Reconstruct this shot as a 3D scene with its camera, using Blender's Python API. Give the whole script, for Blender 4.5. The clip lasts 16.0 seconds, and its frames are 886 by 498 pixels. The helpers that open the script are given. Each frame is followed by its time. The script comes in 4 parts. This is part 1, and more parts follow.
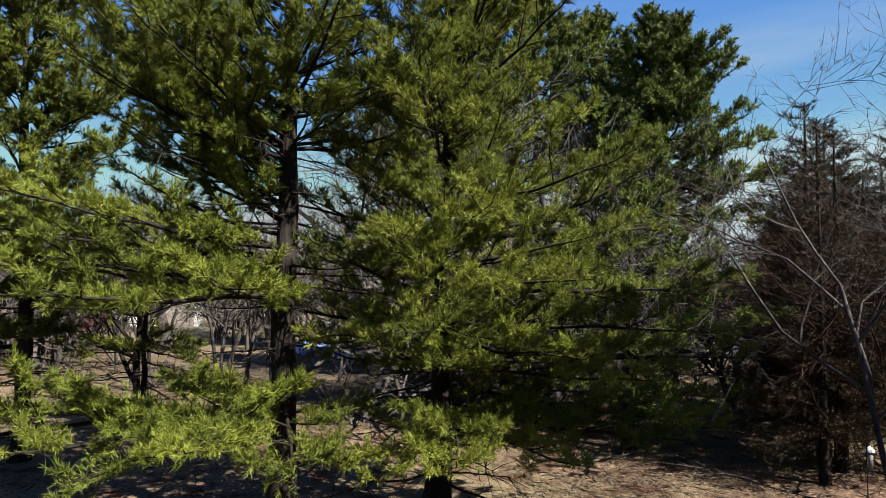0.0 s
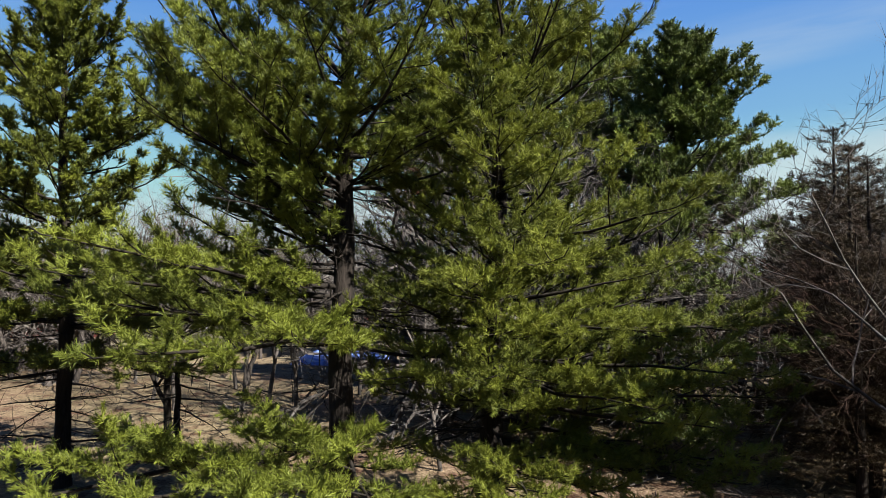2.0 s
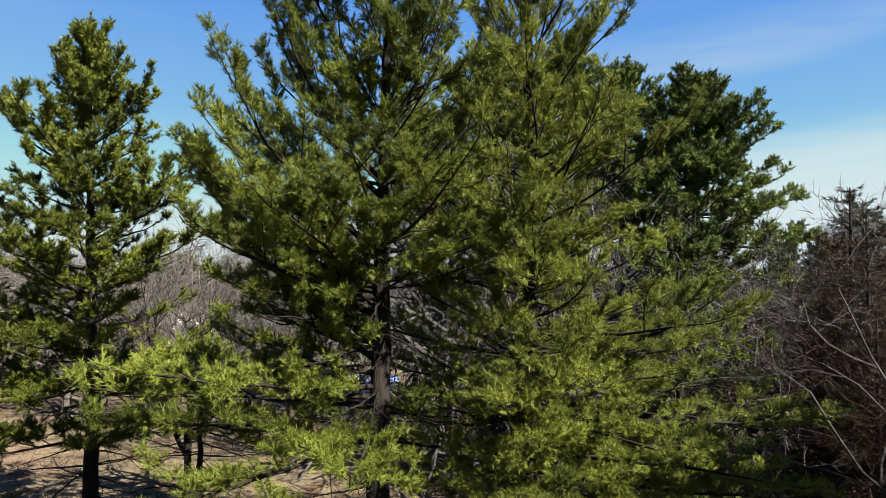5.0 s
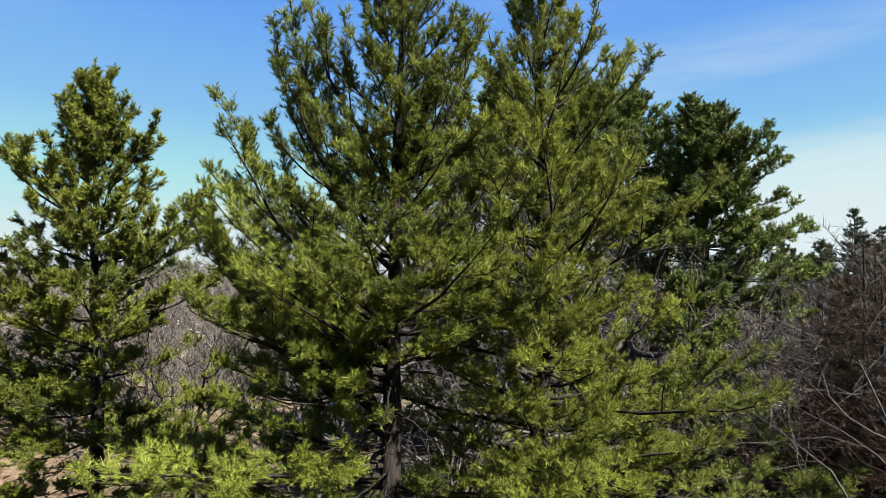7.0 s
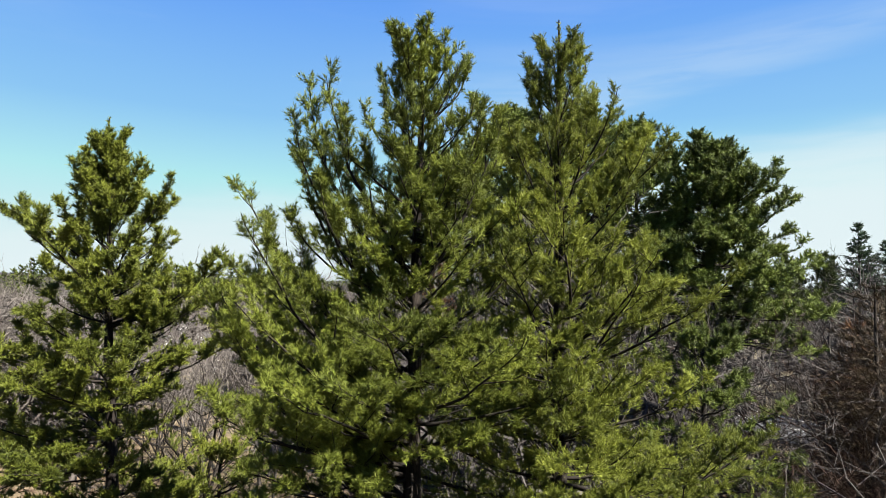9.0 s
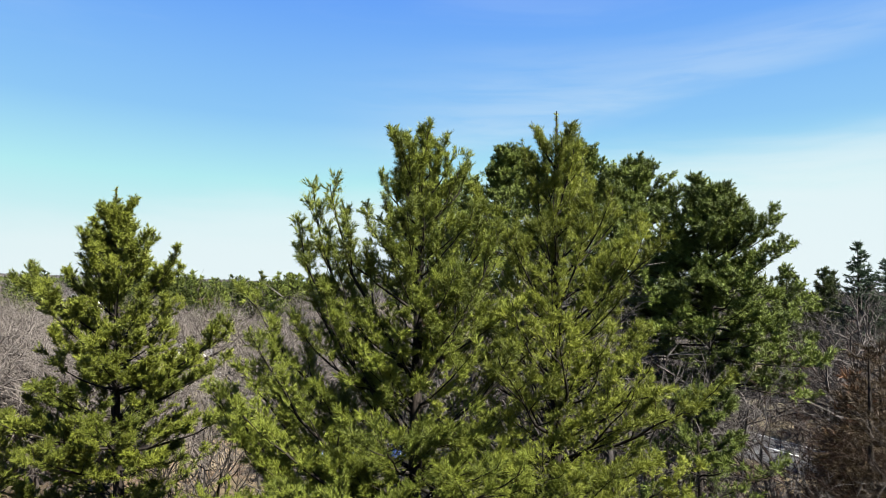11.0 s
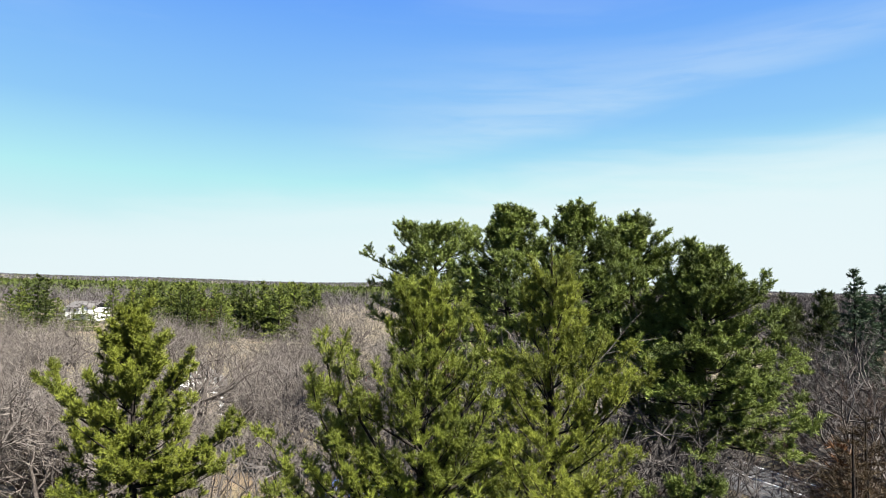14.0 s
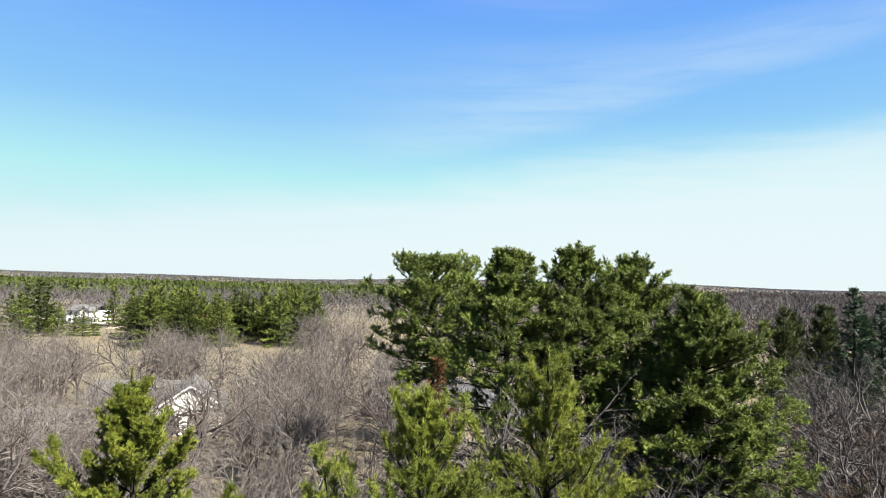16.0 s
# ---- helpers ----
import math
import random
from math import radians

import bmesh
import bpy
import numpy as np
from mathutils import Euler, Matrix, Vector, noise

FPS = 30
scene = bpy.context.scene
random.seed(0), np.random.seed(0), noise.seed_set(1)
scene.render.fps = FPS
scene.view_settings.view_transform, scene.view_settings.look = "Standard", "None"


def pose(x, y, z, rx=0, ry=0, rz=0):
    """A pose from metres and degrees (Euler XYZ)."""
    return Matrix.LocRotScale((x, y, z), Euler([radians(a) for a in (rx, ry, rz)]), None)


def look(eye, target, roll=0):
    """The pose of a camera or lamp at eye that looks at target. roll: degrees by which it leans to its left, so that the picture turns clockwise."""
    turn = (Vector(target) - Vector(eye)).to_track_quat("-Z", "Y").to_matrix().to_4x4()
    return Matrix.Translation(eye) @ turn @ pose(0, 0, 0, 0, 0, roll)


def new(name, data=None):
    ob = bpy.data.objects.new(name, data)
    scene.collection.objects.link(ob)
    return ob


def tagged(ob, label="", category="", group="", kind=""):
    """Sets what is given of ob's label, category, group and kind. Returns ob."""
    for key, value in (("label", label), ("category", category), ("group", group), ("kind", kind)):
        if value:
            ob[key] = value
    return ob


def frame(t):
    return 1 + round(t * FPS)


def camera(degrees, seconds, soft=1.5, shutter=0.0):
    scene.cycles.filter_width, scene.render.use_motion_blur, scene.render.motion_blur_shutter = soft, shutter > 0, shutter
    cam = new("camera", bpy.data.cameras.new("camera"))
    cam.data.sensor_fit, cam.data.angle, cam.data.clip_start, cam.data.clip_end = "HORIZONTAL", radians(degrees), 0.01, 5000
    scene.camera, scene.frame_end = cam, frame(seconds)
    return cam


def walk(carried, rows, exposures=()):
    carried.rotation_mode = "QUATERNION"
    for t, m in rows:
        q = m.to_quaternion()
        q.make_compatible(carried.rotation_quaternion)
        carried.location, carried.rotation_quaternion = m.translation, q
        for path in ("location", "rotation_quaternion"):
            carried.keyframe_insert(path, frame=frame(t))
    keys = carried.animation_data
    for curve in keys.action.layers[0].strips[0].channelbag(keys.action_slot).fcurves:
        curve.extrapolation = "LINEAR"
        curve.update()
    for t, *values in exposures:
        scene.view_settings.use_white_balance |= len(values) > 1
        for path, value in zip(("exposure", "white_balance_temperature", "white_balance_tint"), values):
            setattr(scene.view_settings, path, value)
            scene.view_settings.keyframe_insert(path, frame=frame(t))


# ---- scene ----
cam = camera(70.0, 16.0, soft=0.5)
METRES, EYE, TILT, LEAN, TURN = 13.0, 4.4, 3.4, -0.7, 0.0
ROWS = [
    (0.0, 0.0, 0.0, 0.0, 0.0, -0.0, -0.0),
    (0.5, -0.0174, 0.0003, 0.013, -0.01, 0.0, -0.02),
    (1.0, -0.0358, 0.0, 0.0262, -0.04, -0.02, -0.03),
    (1.5, -0.0557, -0.0023, 0.0394, -0.11, -0.06, -0.05),
    (2.0, -0.0759, -0.0051, 0.0545, -0.15, -0.1, -0.04),
    (2.5, -0.0937, -0.0068, 0.0721, -0.24, -0.2, -0.04),
    (3.0, -0.1041, -0.0092, 0.0982, -0.29, -0.28, -0.09),
    (3.5, -0.1114, -0.0131, 0.1231, -0.28, -0.29, -0.16),
    (4.0, -0.1172, -0.0156, 0.1466, -0.3, -0.33, -0.18),
    (6.5, -0.1378, -0.0038, 0.2625, -0.18, 0.04, -0.39),
    (7.0, -0.1419, -0.0014, 0.289, -0.17, -0.02, -0.38),
    (7.5, -0.1468, 0.0003, 0.3172, -0.12, -0.18, -0.37),
    (8.0, -0.154, 0.0015, 0.3452, -0.12, -0.15, -0.33),
    (8.5, -0.1614, 0.0005, 0.3758, -0.11, -0.08, -0.31),
    (9.0, -0.1684, -0.0022, 0.4097, -0.13, -0.08, -0.36),
    (9.5, -0.1712, -0.0052, 0.4446, -0.11, -0.05, -0.36),
    (10.0, -0.1688, -0.0082, 0.4776, -0.06, 0.07, -0.33),
    (12.5, -0.1663, -0.0373, 0.6525, 0.03, -0.06, -0.59),
    (13.0, -0.1693, -0.0455, 0.6875, 0.06, -0.06, -0.54),
    (13.5, -0.1707, -0.0495, 0.7222, 0.07, -0.03, -0.53),
    (14.0, -0.1711, -0.0521, 0.7601, 0.06, 0.0, -0.52),
    (14.5, -0.1709, -0.0539, 0.8, 0.07, -0.01, -0.5),
    (15.0, -0.1705, -0.0551, 0.8462, 0.09, -0.09, -0.44),
    (15.5, -0.1688, -0.0554, 0.8928, 0.08, -0.17, -0.46),
    (16.0, -0.166, -0.0543, 0.9383, 0.13, -0.31, -0.55),
]
walk(cam, [(t, pose(0, 0, EYE, TILT, LEAN, TURN) @ pose(METRES * x, METRES * 1.76 * y, METRES * z, 90 + pitch, roll, yaw)) for t, x, y, z, yaw, pitch, roll in ROWS],
     exposures=[(0.0, 2.12), (4.0, 2.22), (7.0, 2.37), (10.0, 2.45), (12.5, 2.47), (16.0, 2.5)])

# ---- world and sun ----
SUN_AZ, SUN_EL = 126.0, 46.0      # degrees clockwise from +y, degrees above the horizon


def make_world():
    w = bpy.data.worlds.new("sky")
    w.use_nodes = True
    nt = w.node_tree
    nt.nodes.clear()
    out = nt.nodes.new("ShaderNodeOutputWorld")
    bg = nt.nodes.new("ShaderNodeBackground")
    sky = nt.nodes.new("ShaderNodeTexSky")
    sky.sky_type = "NISHITA"
    sky.sun_disc = False
    sky.sun_elevation = radians(SUN_EL)
    sky.sun_rotation = radians(SUN_AZ)
    sky.air_density, sky.dust_density, sky.ozone_density = 1.0, 0.1, 3.0
    co = nt.nodes.new("ShaderNodeTexCoord")
    xyz = nt.nodes.new("ShaderNodeSeparateXYZ")
    nt.links.new(co.outputs["Generated"], xyz.inputs["Vector"])

    def calc(op, p, q=0.0, clamp=False):
        n = nt.nodes.new("ShaderNodeMath")
        n.operation, n.use_clamp = op, clamp
        for i, v in enumerate((p, q)):
            if isinstance(v, (int, float)):
                n.inputs[i].default_value = v
            else:
                nt.links.new(v, n.inputs[i])
        return n.outputs[0]

    def ease(v, lo, hi):
        n = nt.nodes.new("ShaderNodeMapRange")
        n.interpolation_type = "SMOOTHSTEP"
        n.inputs["From Min"].default_value, n.inputs["From Max"].default_value = lo, hi
        nt.links.new(v, n.inputs["Value"])
        return n.outputs["Result"]

    def streaks(scale, stretch):
        mp = nt.nodes.new("ShaderNodeMapping")
        mp.inputs["Rotation"].default_value = (0, radians(11), 0)
        mp.inputs["Scale"].default_value = stretch
        nz = nt.nodes.new("ShaderNodeTexNoise")
        nz.inputs["Scale"].default_value, nz.inputs["Detail"].default_value = scale, 6.0
        nz.inputs["Roughness"].default_value, nz.inputs["Distortion"].default_value = 0.55, 0.4
        nt.links.new(co.outputs["Generated"], mp.inputs["Vector"])
        nt.links.new(mp.outputs["Vector"], nz.inputs["Vector"])
        return nz.outputs["Fac"]
    flat = calc("MAXIMUM", calc("SQRT", calc("ADD", calc("MULTIPLY", xyz.outputs["X"], xyz.outputs["X"]), calc("MULTIPLY", xyz.outputs["Y"], xyz.outputs["Y"]))), 0.05)
    swing = calc("DIVIDE", xyz.outputs["X"], flat)
    rise = calc("DIVIDE", xyz.outputs["Z"], flat)
    wave, fine = streaks(2.2, (1.0, 1.0, 7.0)), streaks(5.0, (1.0, 1.0, 9.0))
    ragged = calc("MULTIPLY", calc("SUBTRACT", wave, 0.5), 0.16)
    # a pale veil low over the horizon, its upper edge climbing to one side
    over = calc("ADD", calc("SUBTRACT", calc("ADD", calc("MULTIPLY", swing, 0.12), 0.150), rise), ragged)
    veil = calc("MULTIPLY", ease(over, -0.05, 0.07), calc("ADD", 0.55, calc("MULTIPLY", ease(swing, -0.6, 0.3), 0.27)))
    # a thin streak of cirrus above it
    lift_off = calc("ADD", calc("SUBTRACT", rise, calc("ADD", calc("MULTIPLY", swing, 0.235), 0.196)), calc("MULTIPLY", ragged, 0.5))
    deep = calc("MAXIMUM", calc("SUBTRACT", 0.20, calc("MULTIPLY", swing, 0.22)), 0.06)
    body = calc("SUBTRACT", 1.0, calc("DIVIDE", lift_off, deep), True)
    wisp = calc("MULTIPLY", calc("MULTIPLY", ease(lift_off, -0.010, 0.045), body), calc("MULTIPLY", ease(swing, -0.30, 0.15), ease(fine, 0.1, 0.66)))
    faint = calc("MULTIPLY", ease(wave, 0.52, 0.85), 0.10)
    cloud = calc("MAXIMUM", calc("MAXIMUM", veil, calc("MULTIPLY", wisp, 0.40)), faint)
    mix = nt.nodes.new("ShaderNodeMixRGB")
    mix.inputs["Color2"].default_value = (3.95, 4.45, 4.52, 1)
    # clear blue above, paler towards the horizon, deepest overhead
    low = nt.nodes.new("ShaderNodeMapRange")
    low.inputs["From Min"].default_value, low.inputs["From Max"].default_value = 0.40, 0.9
    low.inputs["To Min"].default_value, low.inputs["To Max"].default_value = 1.0, 0.75
    nt.links.new(xyz.outputs["Z"], low.inputs["Value"])
    haze = nt.nodes.new("ShaderNodeValToRGB")
    el = haze.color_ramp.elements
    el[0].position, el[0].color = 0.0, (0.82, 0.95, 0.965, 1)
    el[1].position, el[1].color = 0.9, (0.035, 0.14, 0.46, 1)
    for at, c in ((0.05, (0.76, 0.945, 0.955)), (0.155, (0.49, 0.90, 0.94)), (0.25, (0.29, 0.62, 0.98)), (0.46, (0.115, 0.345, 1.0))):
        e = el.new(at)
        e.color = (*c, 1)
    nt.links.new(xyz.outputs["Z"], haze.inputs["Fac"])
    lift = nt.nodes.new("ShaderNodeMixRGB")
    lift.blend_type = "MULTIPLY"
    lift.inputs["Fac"].default_value = 1.0
    lift.inputs["Color2"].default_value = (4.5, 4.5, 4.5, 1)
    nt.links.new(haze.outputs["Color"], lift.inputs["Color1"])
    hz = nt.nodes.new("ShaderNodeMixRGB")
    nt.links.new(low.outputs["Result"], hz.inputs["Fac"])
    nt.links.new(sky.outputs["Color"], hz.inputs["Color1"])
    nt.links.new(lift.outputs["Color"], hz.inputs["Color2"])
    nt.links.new(cloud, mix.inputs["Fac"])
    nt.links.new(hz.outputs["Color"], mix.inputs["Color1"])
    dim = nt.nodes.new("ShaderNodeMixRGB")
    dim.blend_type = "MULTIPLY"
    dim.inputs["Fac"].default_value = 1.0
    dim.inputs["Color2"].default_value = (0.75, 0.75, 0.76, 1)
    nt.links.new(mix.outputs["Color"], dim.inputs["Color1"])
    nt.links.new(dim.outputs["Color"], bg.inputs["Color"])
    bg.inputs["Strength"].default_value = 0.05
    nt.links.new(bg.outputs["Background"], out.inputs["Surface"])
    scene.world = w


make_world()
sun_data = bpy.data.lights.new("sun", "SUN")
sun_data.energy, sun_data.angle, sun_data.color = 5.0, radians(0.53), (1.0, 0.95, 0.87)
sun = new("sun", sun_data)
sun_way = Vector((math.sin(radians(SUN_AZ)) * math.cos(radians(SUN_EL)), math.cos(radians(SUN_AZ)) * math.cos(radians(SUN_EL)), math.sin(radians(SUN_EL))))
sun.matrix_world = look(sun_way * 60, (0, 0, 0))


# ---- materials ----
def nodes_of(name):
    m = bpy.data.materials.new(name)
    m.use_nodes = True
    nt = m.node_tree
    return m, nt, nt.nodes["Principled BSDF"], nt.nodes["Material Output"]


def surface(name, dark, light, rough=0.85, coarse=0.6, fine=9.0, bump=0.3, stretch=(1, 1, 1), metal=0.0, per_object=0.0, detail_mix=0.5):
    """Two-scale mottled surface between two colours, with fine relief."""
    m, nt, p, out = nodes_of(name)
    co = nt.nodes.new("ShaderNodeTexCoord")
    mp = nt.nodes.new("ShaderNodeMapping")
    mp.inputs["Scale"].default_value = stretch
    nt.links.new(co.outputs["Object"], mp.inputs["Vector"])
    n1 = nt.nodes.new("ShaderNodeTexNoise")
    n1.inputs["Scale"].default_value, n1.inputs["Detail"].default_value = coarse, 4.0
    n2 = nt.nodes.new("ShaderNodeTexNoise")
    n2.inputs["Scale"].default_value, n2.inputs["Detail"].default_value = fine, 5.0
    for n in (n1, n2):
        nt.links.new(mp.outputs["Vector"], n.inputs["Vector"])
    mx = nt.nodes.new("ShaderNodeMath")
    mx.operation = "MULTIPLY_ADD"
    mx.inputs[1].default_value = detail_mix
    nt.links.new(n2.outputs["Fac"], mx.inputs[0])
    sc = nt.nodes.new("ShaderNodeMath")
    sc.operation = "MULTIPLY"
    sc.inputs[1].default_value = 1 - detail_mix
    nt.links.new(n1.outputs["Fac"], sc.inputs[0])
    nt.links.new(sc.outputs[0], mx.inputs[2])
    ramp = nt.nodes.new("ShaderNodeValToRGB")
    ramp.color_ramp.elements[0].position, ramp.color_ramp.elements[1].position = 0.36, 0.64
    ramp.color_ramp.elements[0].color, ramp.color_ramp.elements[1].color = (*dark, 1), (*light, 1)
    nt.links.new(mx.outputs[0], ramp.inputs["Fac"])
    col = ramp.outputs["Color"]
    if per_object:
        oi = nt.nodes.new("ShaderNodeObjectInfo")
        hv = nt.nodes.new("ShaderNodeHueSaturation")
        mr = nt.nodes.new("ShaderNodeMapRange")
        mr.inputs["To Min"].default_value, mr.inputs["To Max"].default_value = 1 - per_object, 1 + per_object
        nt.links.new(oi.outputs["Random"], mr.inputs["Value"])
        nt.links.new(mr.outputs["Result"], hv.inputs["Value"])
        nt.links.new(col, hv.inputs["Color"])
        col = hv.outputs["Color"]
    nt.links.new(col, p.inputs["Base Color"])
    p.inputs["Roughness"].default_value, p.inputs["Metallic"].default_value = rough, metal
    p.inputs["Specular IOR Level"].default_value = 0.12 if rough > 0.7 else 0.5
    if bump:
        b = nt.nodes.new("ShaderNodeBump")
        b.inputs["Strength"].default_value, b.inputs["Distance"].default_value = bump, 0.03
        nt.links.new(n2.outputs["Fac"], b.inputs["Height"])
        nt.links.new(b.outputs["Normal"], p.inputs["Normal"])
    return m


def needles(name, dark, light, through_light=0.07, rough=0.55):
    """Leaf-like blades: each differs in tone, and lets part of the sun through."""
    m, nt, p, out = nodes_of(name)
    g = nt.nodes.new("ShaderNodeNewGeometry")
    oi = nt.nodes.new("ShaderNodeObjectInfo")
    co = nt.nodes.new("ShaderNodeTexCoord")
    nz = nt.nodes.new("ShaderNodeTexNoise")
    nz.inputs["Scale"].default_value, nz.inputs["Detail"].default_value = 0.9, 3.0
    nt.links.new(co.outputs["Object"], nz.inputs["Vector"])
    a = nt.nodes.new("ShaderNodeMath")
    a.operation = "MULTIPLY_ADD"
    a.inputs[1].default_value = 0.20
    nt.links.new(g.outputs["Random Per Island"], a.inputs[0])
    b = nt.nodes.new("ShaderNodeMath")
    b.operation = "MULTIPLY_ADD"
    b.inputs[1].default_value, b.inputs[2].default_value = 0.20, 0.045
    nt.links.new(oi.outputs["Random"], b.inputs[0])
    c = nt.nodes.new("ShaderNodeMath")
    c.operation = "MULTIPLY_ADD"
    c.inputs[1].default_value = 0.5
    nt.links.new(nz.outputs["Fac"], c.inputs[0])
    nt.links.new(b.outputs[0], c.inputs[2])
    nt.links.new(c.outputs[0], a.inputs[2])
    r = nt.nodes.new("ShaderNodeValToRGB")
    r.color_ramp.elements[0].position, r.color_ramp.elements[1].position = 0.2, 0.85
    r.color_ramp.elements[0].color, r.color_ramp.elements[1].color = (*dark, 1), (*light, 1)
    nt.links.new(a.outputs[0], r.inputs["Fac"])
    nt.links.new(r.outputs["Color"], p.inputs["Base Color"])
    p.inputs["Roughness"].default_value = rough
    p.inputs["Specular IOR Level"].default_value = 0.16
    tr = nt.nodes.new("ShaderNodeBsdfTranslucent")
    nt.links.new(r.outputs["Color"], tr.inputs["Color"])
    ms = nt.nodes.new("ShaderNodeMixShader")
    ms.inputs[0].default_value = through_light
    nt.links.new(p.outputs[0], ms.inputs[1])
    nt.links.new(tr.outputs[0], ms.inputs[2])
    nt.links.new(ms.outputs[0], out.inputs["Surface"])
    return m


M_NEEDLE = needles("pine_needles", (0.0110, 0.0190, 0.0036), (0.212, 0.238, 0.0330), 0.25)
M_NEEDLE_DEEP = needles("pine_needles_old", (0.0080, 0.0150, 0.0028), (0.150, 0.170, 0.0200))
M_NEEDLE_DARK = needles("pine_needles_deep", (0.0070, 0.0145, 0.0038), (0.140, 0.178, 0.0330))
M_NEEDLE_FRESH = needles("pine_needles_fresh", (0.0085, 0.0165, 0.0032), (0.186, 0.216, 0.0290), 0.18)
M_DULL = needles("dull_evergreen", (0.0070, 0.0043, 0.0022), (0.0390, 0.0255, 0.0098), 0.06)
M_SPRUCE = needles("spruce_needles", (0.0072, 0.0158, 0.0079), (0.0288, 0.0490, 0.0245), 0.12)
M_CEDAR = needles("cedar_scales", (0.0124, 0.0228, 0.0062), (0.0498, 0.0581, 0.0166), 0.2)
M_RUST = needles("dead_needles", (0.0373, 0.0166, 0.0075), (0.0995, 0.0498, 0.0207), 0.25)
M_FARPINE = surface("far_pines", (0.012, 0.019, 0.0045), (0.042, 0.053, 0.0105), 0.95, 0.02, 0.3, 0)
M_BARK = surface("pine_bark", (0.0050, 0.0043, 0.0036), (0.0259, 0.0209, 0.0173), 0.95, 3.0, 22.0, 0.9, (1, 1, 0.22))
M_LIMB = surface("limb_bark", (0.0050, 0.0042, 0.0034), (0.0200, 0.0165, 0.0132), 0.9, 4.0, 25.0, 0.5)
M_GREY = surface("grey_bark", (0.0260, 0.0225, 0.0200), (0.1120, 0.0990, 0.0890), 0.9, 2.0, 14.0, 0.5, (1, 1, 0.5), per_object=0.22)
M_OAK = surface("oak_bark", (0.0225, 0.0202, 0.0190), (0.0740, 0.0675, 0.0635), 0.95, 2.5, 16.0, 0.7, (1, 1, 0.4), per_object=0.15)
M_BOLE = surface("dark_grey_bark", (0.0180, 0.0150, 0.0130), (0.0620, 0.0530, 0.0470), 0.95, 2.0, 14.0, 0.6, (1, 1, 0.4), per_object=0.2)
M_BRUSH = surface("brush_twigs", (0.0100, 0.0054, 0.0036), (0.0390, 0.0235, 0.0160), 0.9, 2.0, 12.0, 0.2, per_object=0.15)


# ---- mesh tools ----
def mesh_of(name, verts, faces, material, smooth=False):
    """A mesh from arrays of corners and of triangles (or of quads)."""
    verts = np.asarray(verts, np.float32).reshape(-1, 3)
    faces = np.asarray(faces, np.int32)
    n, k = faces.shape
    me = bpy.data.meshes.new(name)
    me.vertices.add(len(verts))
    me.vertices.foreach_set("co", verts.ravel())
    me.loops.add(n * k)
    me.loops.foreach_set("vertex_index", faces.ravel())
    me.polygons.add(n)
    me.polygons.foreach_set("loop_start", np.arange(0, n * k, k, dtype=np.int32))
    me.polygons.foreach_set("loop_total", np.full(n, k, np.int32))
    me.polygons.foreach_set("use_smooth", np.full(n, smooth, bool))
    me.update(calc_edges=True)
    me.materials.append(material)
    return me


def part_of(name, me, parent, label=""):
    ob = new(name, me)
    ob.parent = parent
    return tagged(ob, label)


def part(name, bm, material, parent, label=""):
    """Links a bmesh as one mesh object under a thing or a part."""
    me = bpy.data.meshes.new(name)
    bm.to_mesh(me)
    bm.free()
    me.materials.append(material)
    ob = new(name, me)
    if parent is not None:
        ob.parent = parent
    return tagged(ob, label)


def thing(name, x, y, z, label, category, group="", turn=0.0):
    e = new(name)
    e.empty_display_size = 0.3
    e.matrix_basis = pose(x, y, z, 0, 0, turn)
    return tagged(e, label, category, group)


def unit(v):
    v = np.asarray(v, float)
    return v / np.maximum(np.linalg.norm(v, axis=-1, keepdims=True), 1e-9)


def tubes(paths, sides):
    """Tapered tubes along polylines: paths is a list of (points, radii). Quads."""
    vs, fs, base = [], [], 0
    ang = np.arange(sides) * 2 * np.pi / sides
    for pts, rad in paths:
        pts = np.asarray(pts, float)
        tan = unit(np.gradient(pts, axis=0))
        ref = np.array([0.31, 0.21, 0.93]) if abs(tan[0][2]) < 0.8 else np.array([0.95, 0.2, 0.1])
        u = unit(np.cross(tan, ref))
        w = np.cross(tan, u)
        ring = pts[:, None] + np.asarray(rad)[:, None, None] * (np.cos(ang)[None, :, None] * u[:, None] + np.sin(ang)[None, :, None] * w[:, None])
        n = len(pts)
        vs.append(ring.reshape(-1, 3))
        i, j = np.meshgrid(np.arange(n - 1), np.arange(sides), indexing="ij")
        a = base + i * sides + j
        b = base + i * sides + (j + 1) % sides
        fs.append(np.stack([a, b, b + sides, a + sides], -1).reshape(-1, 4))
        base += n * sides
    return np.concatenate(vs), np.concatenate(fs)


def blades(rng, pos, way, length, width, count, spread, face=None):
    """Tufts of thin triangular blades round each way. Returns corners and triangles."""
    n = len(pos)
    way = unit(way)
    d = unit(way[:, None] + spread * rng.normal(size=(n, count, 3)))
    ln = length[:, None] * rng.uniform(0.65, 1.1, (n, count))
    turned = rng.normal(size=(n, count, 3))
    if face is not None:
        turned = unit(face)[:, None] + turned * 0.4
    side = unit(np.cross(d, turned))
    b = pos[:, None] + way[:, None] * (rng.uniform(-0.35, 0.1, (n, count)) * length[:, None])[..., None]
    w = width * 0.5 if np.isscalar(width) else (width * 0.5)[:, None, None]
    v = np.stack([b - side * w, b + side * w, b + d * ln[..., None]], 2).reshape(-1, 3)
    f = np.arange(n * count * 3, dtype=np.int32).reshape(-1, 3)
    return v, f


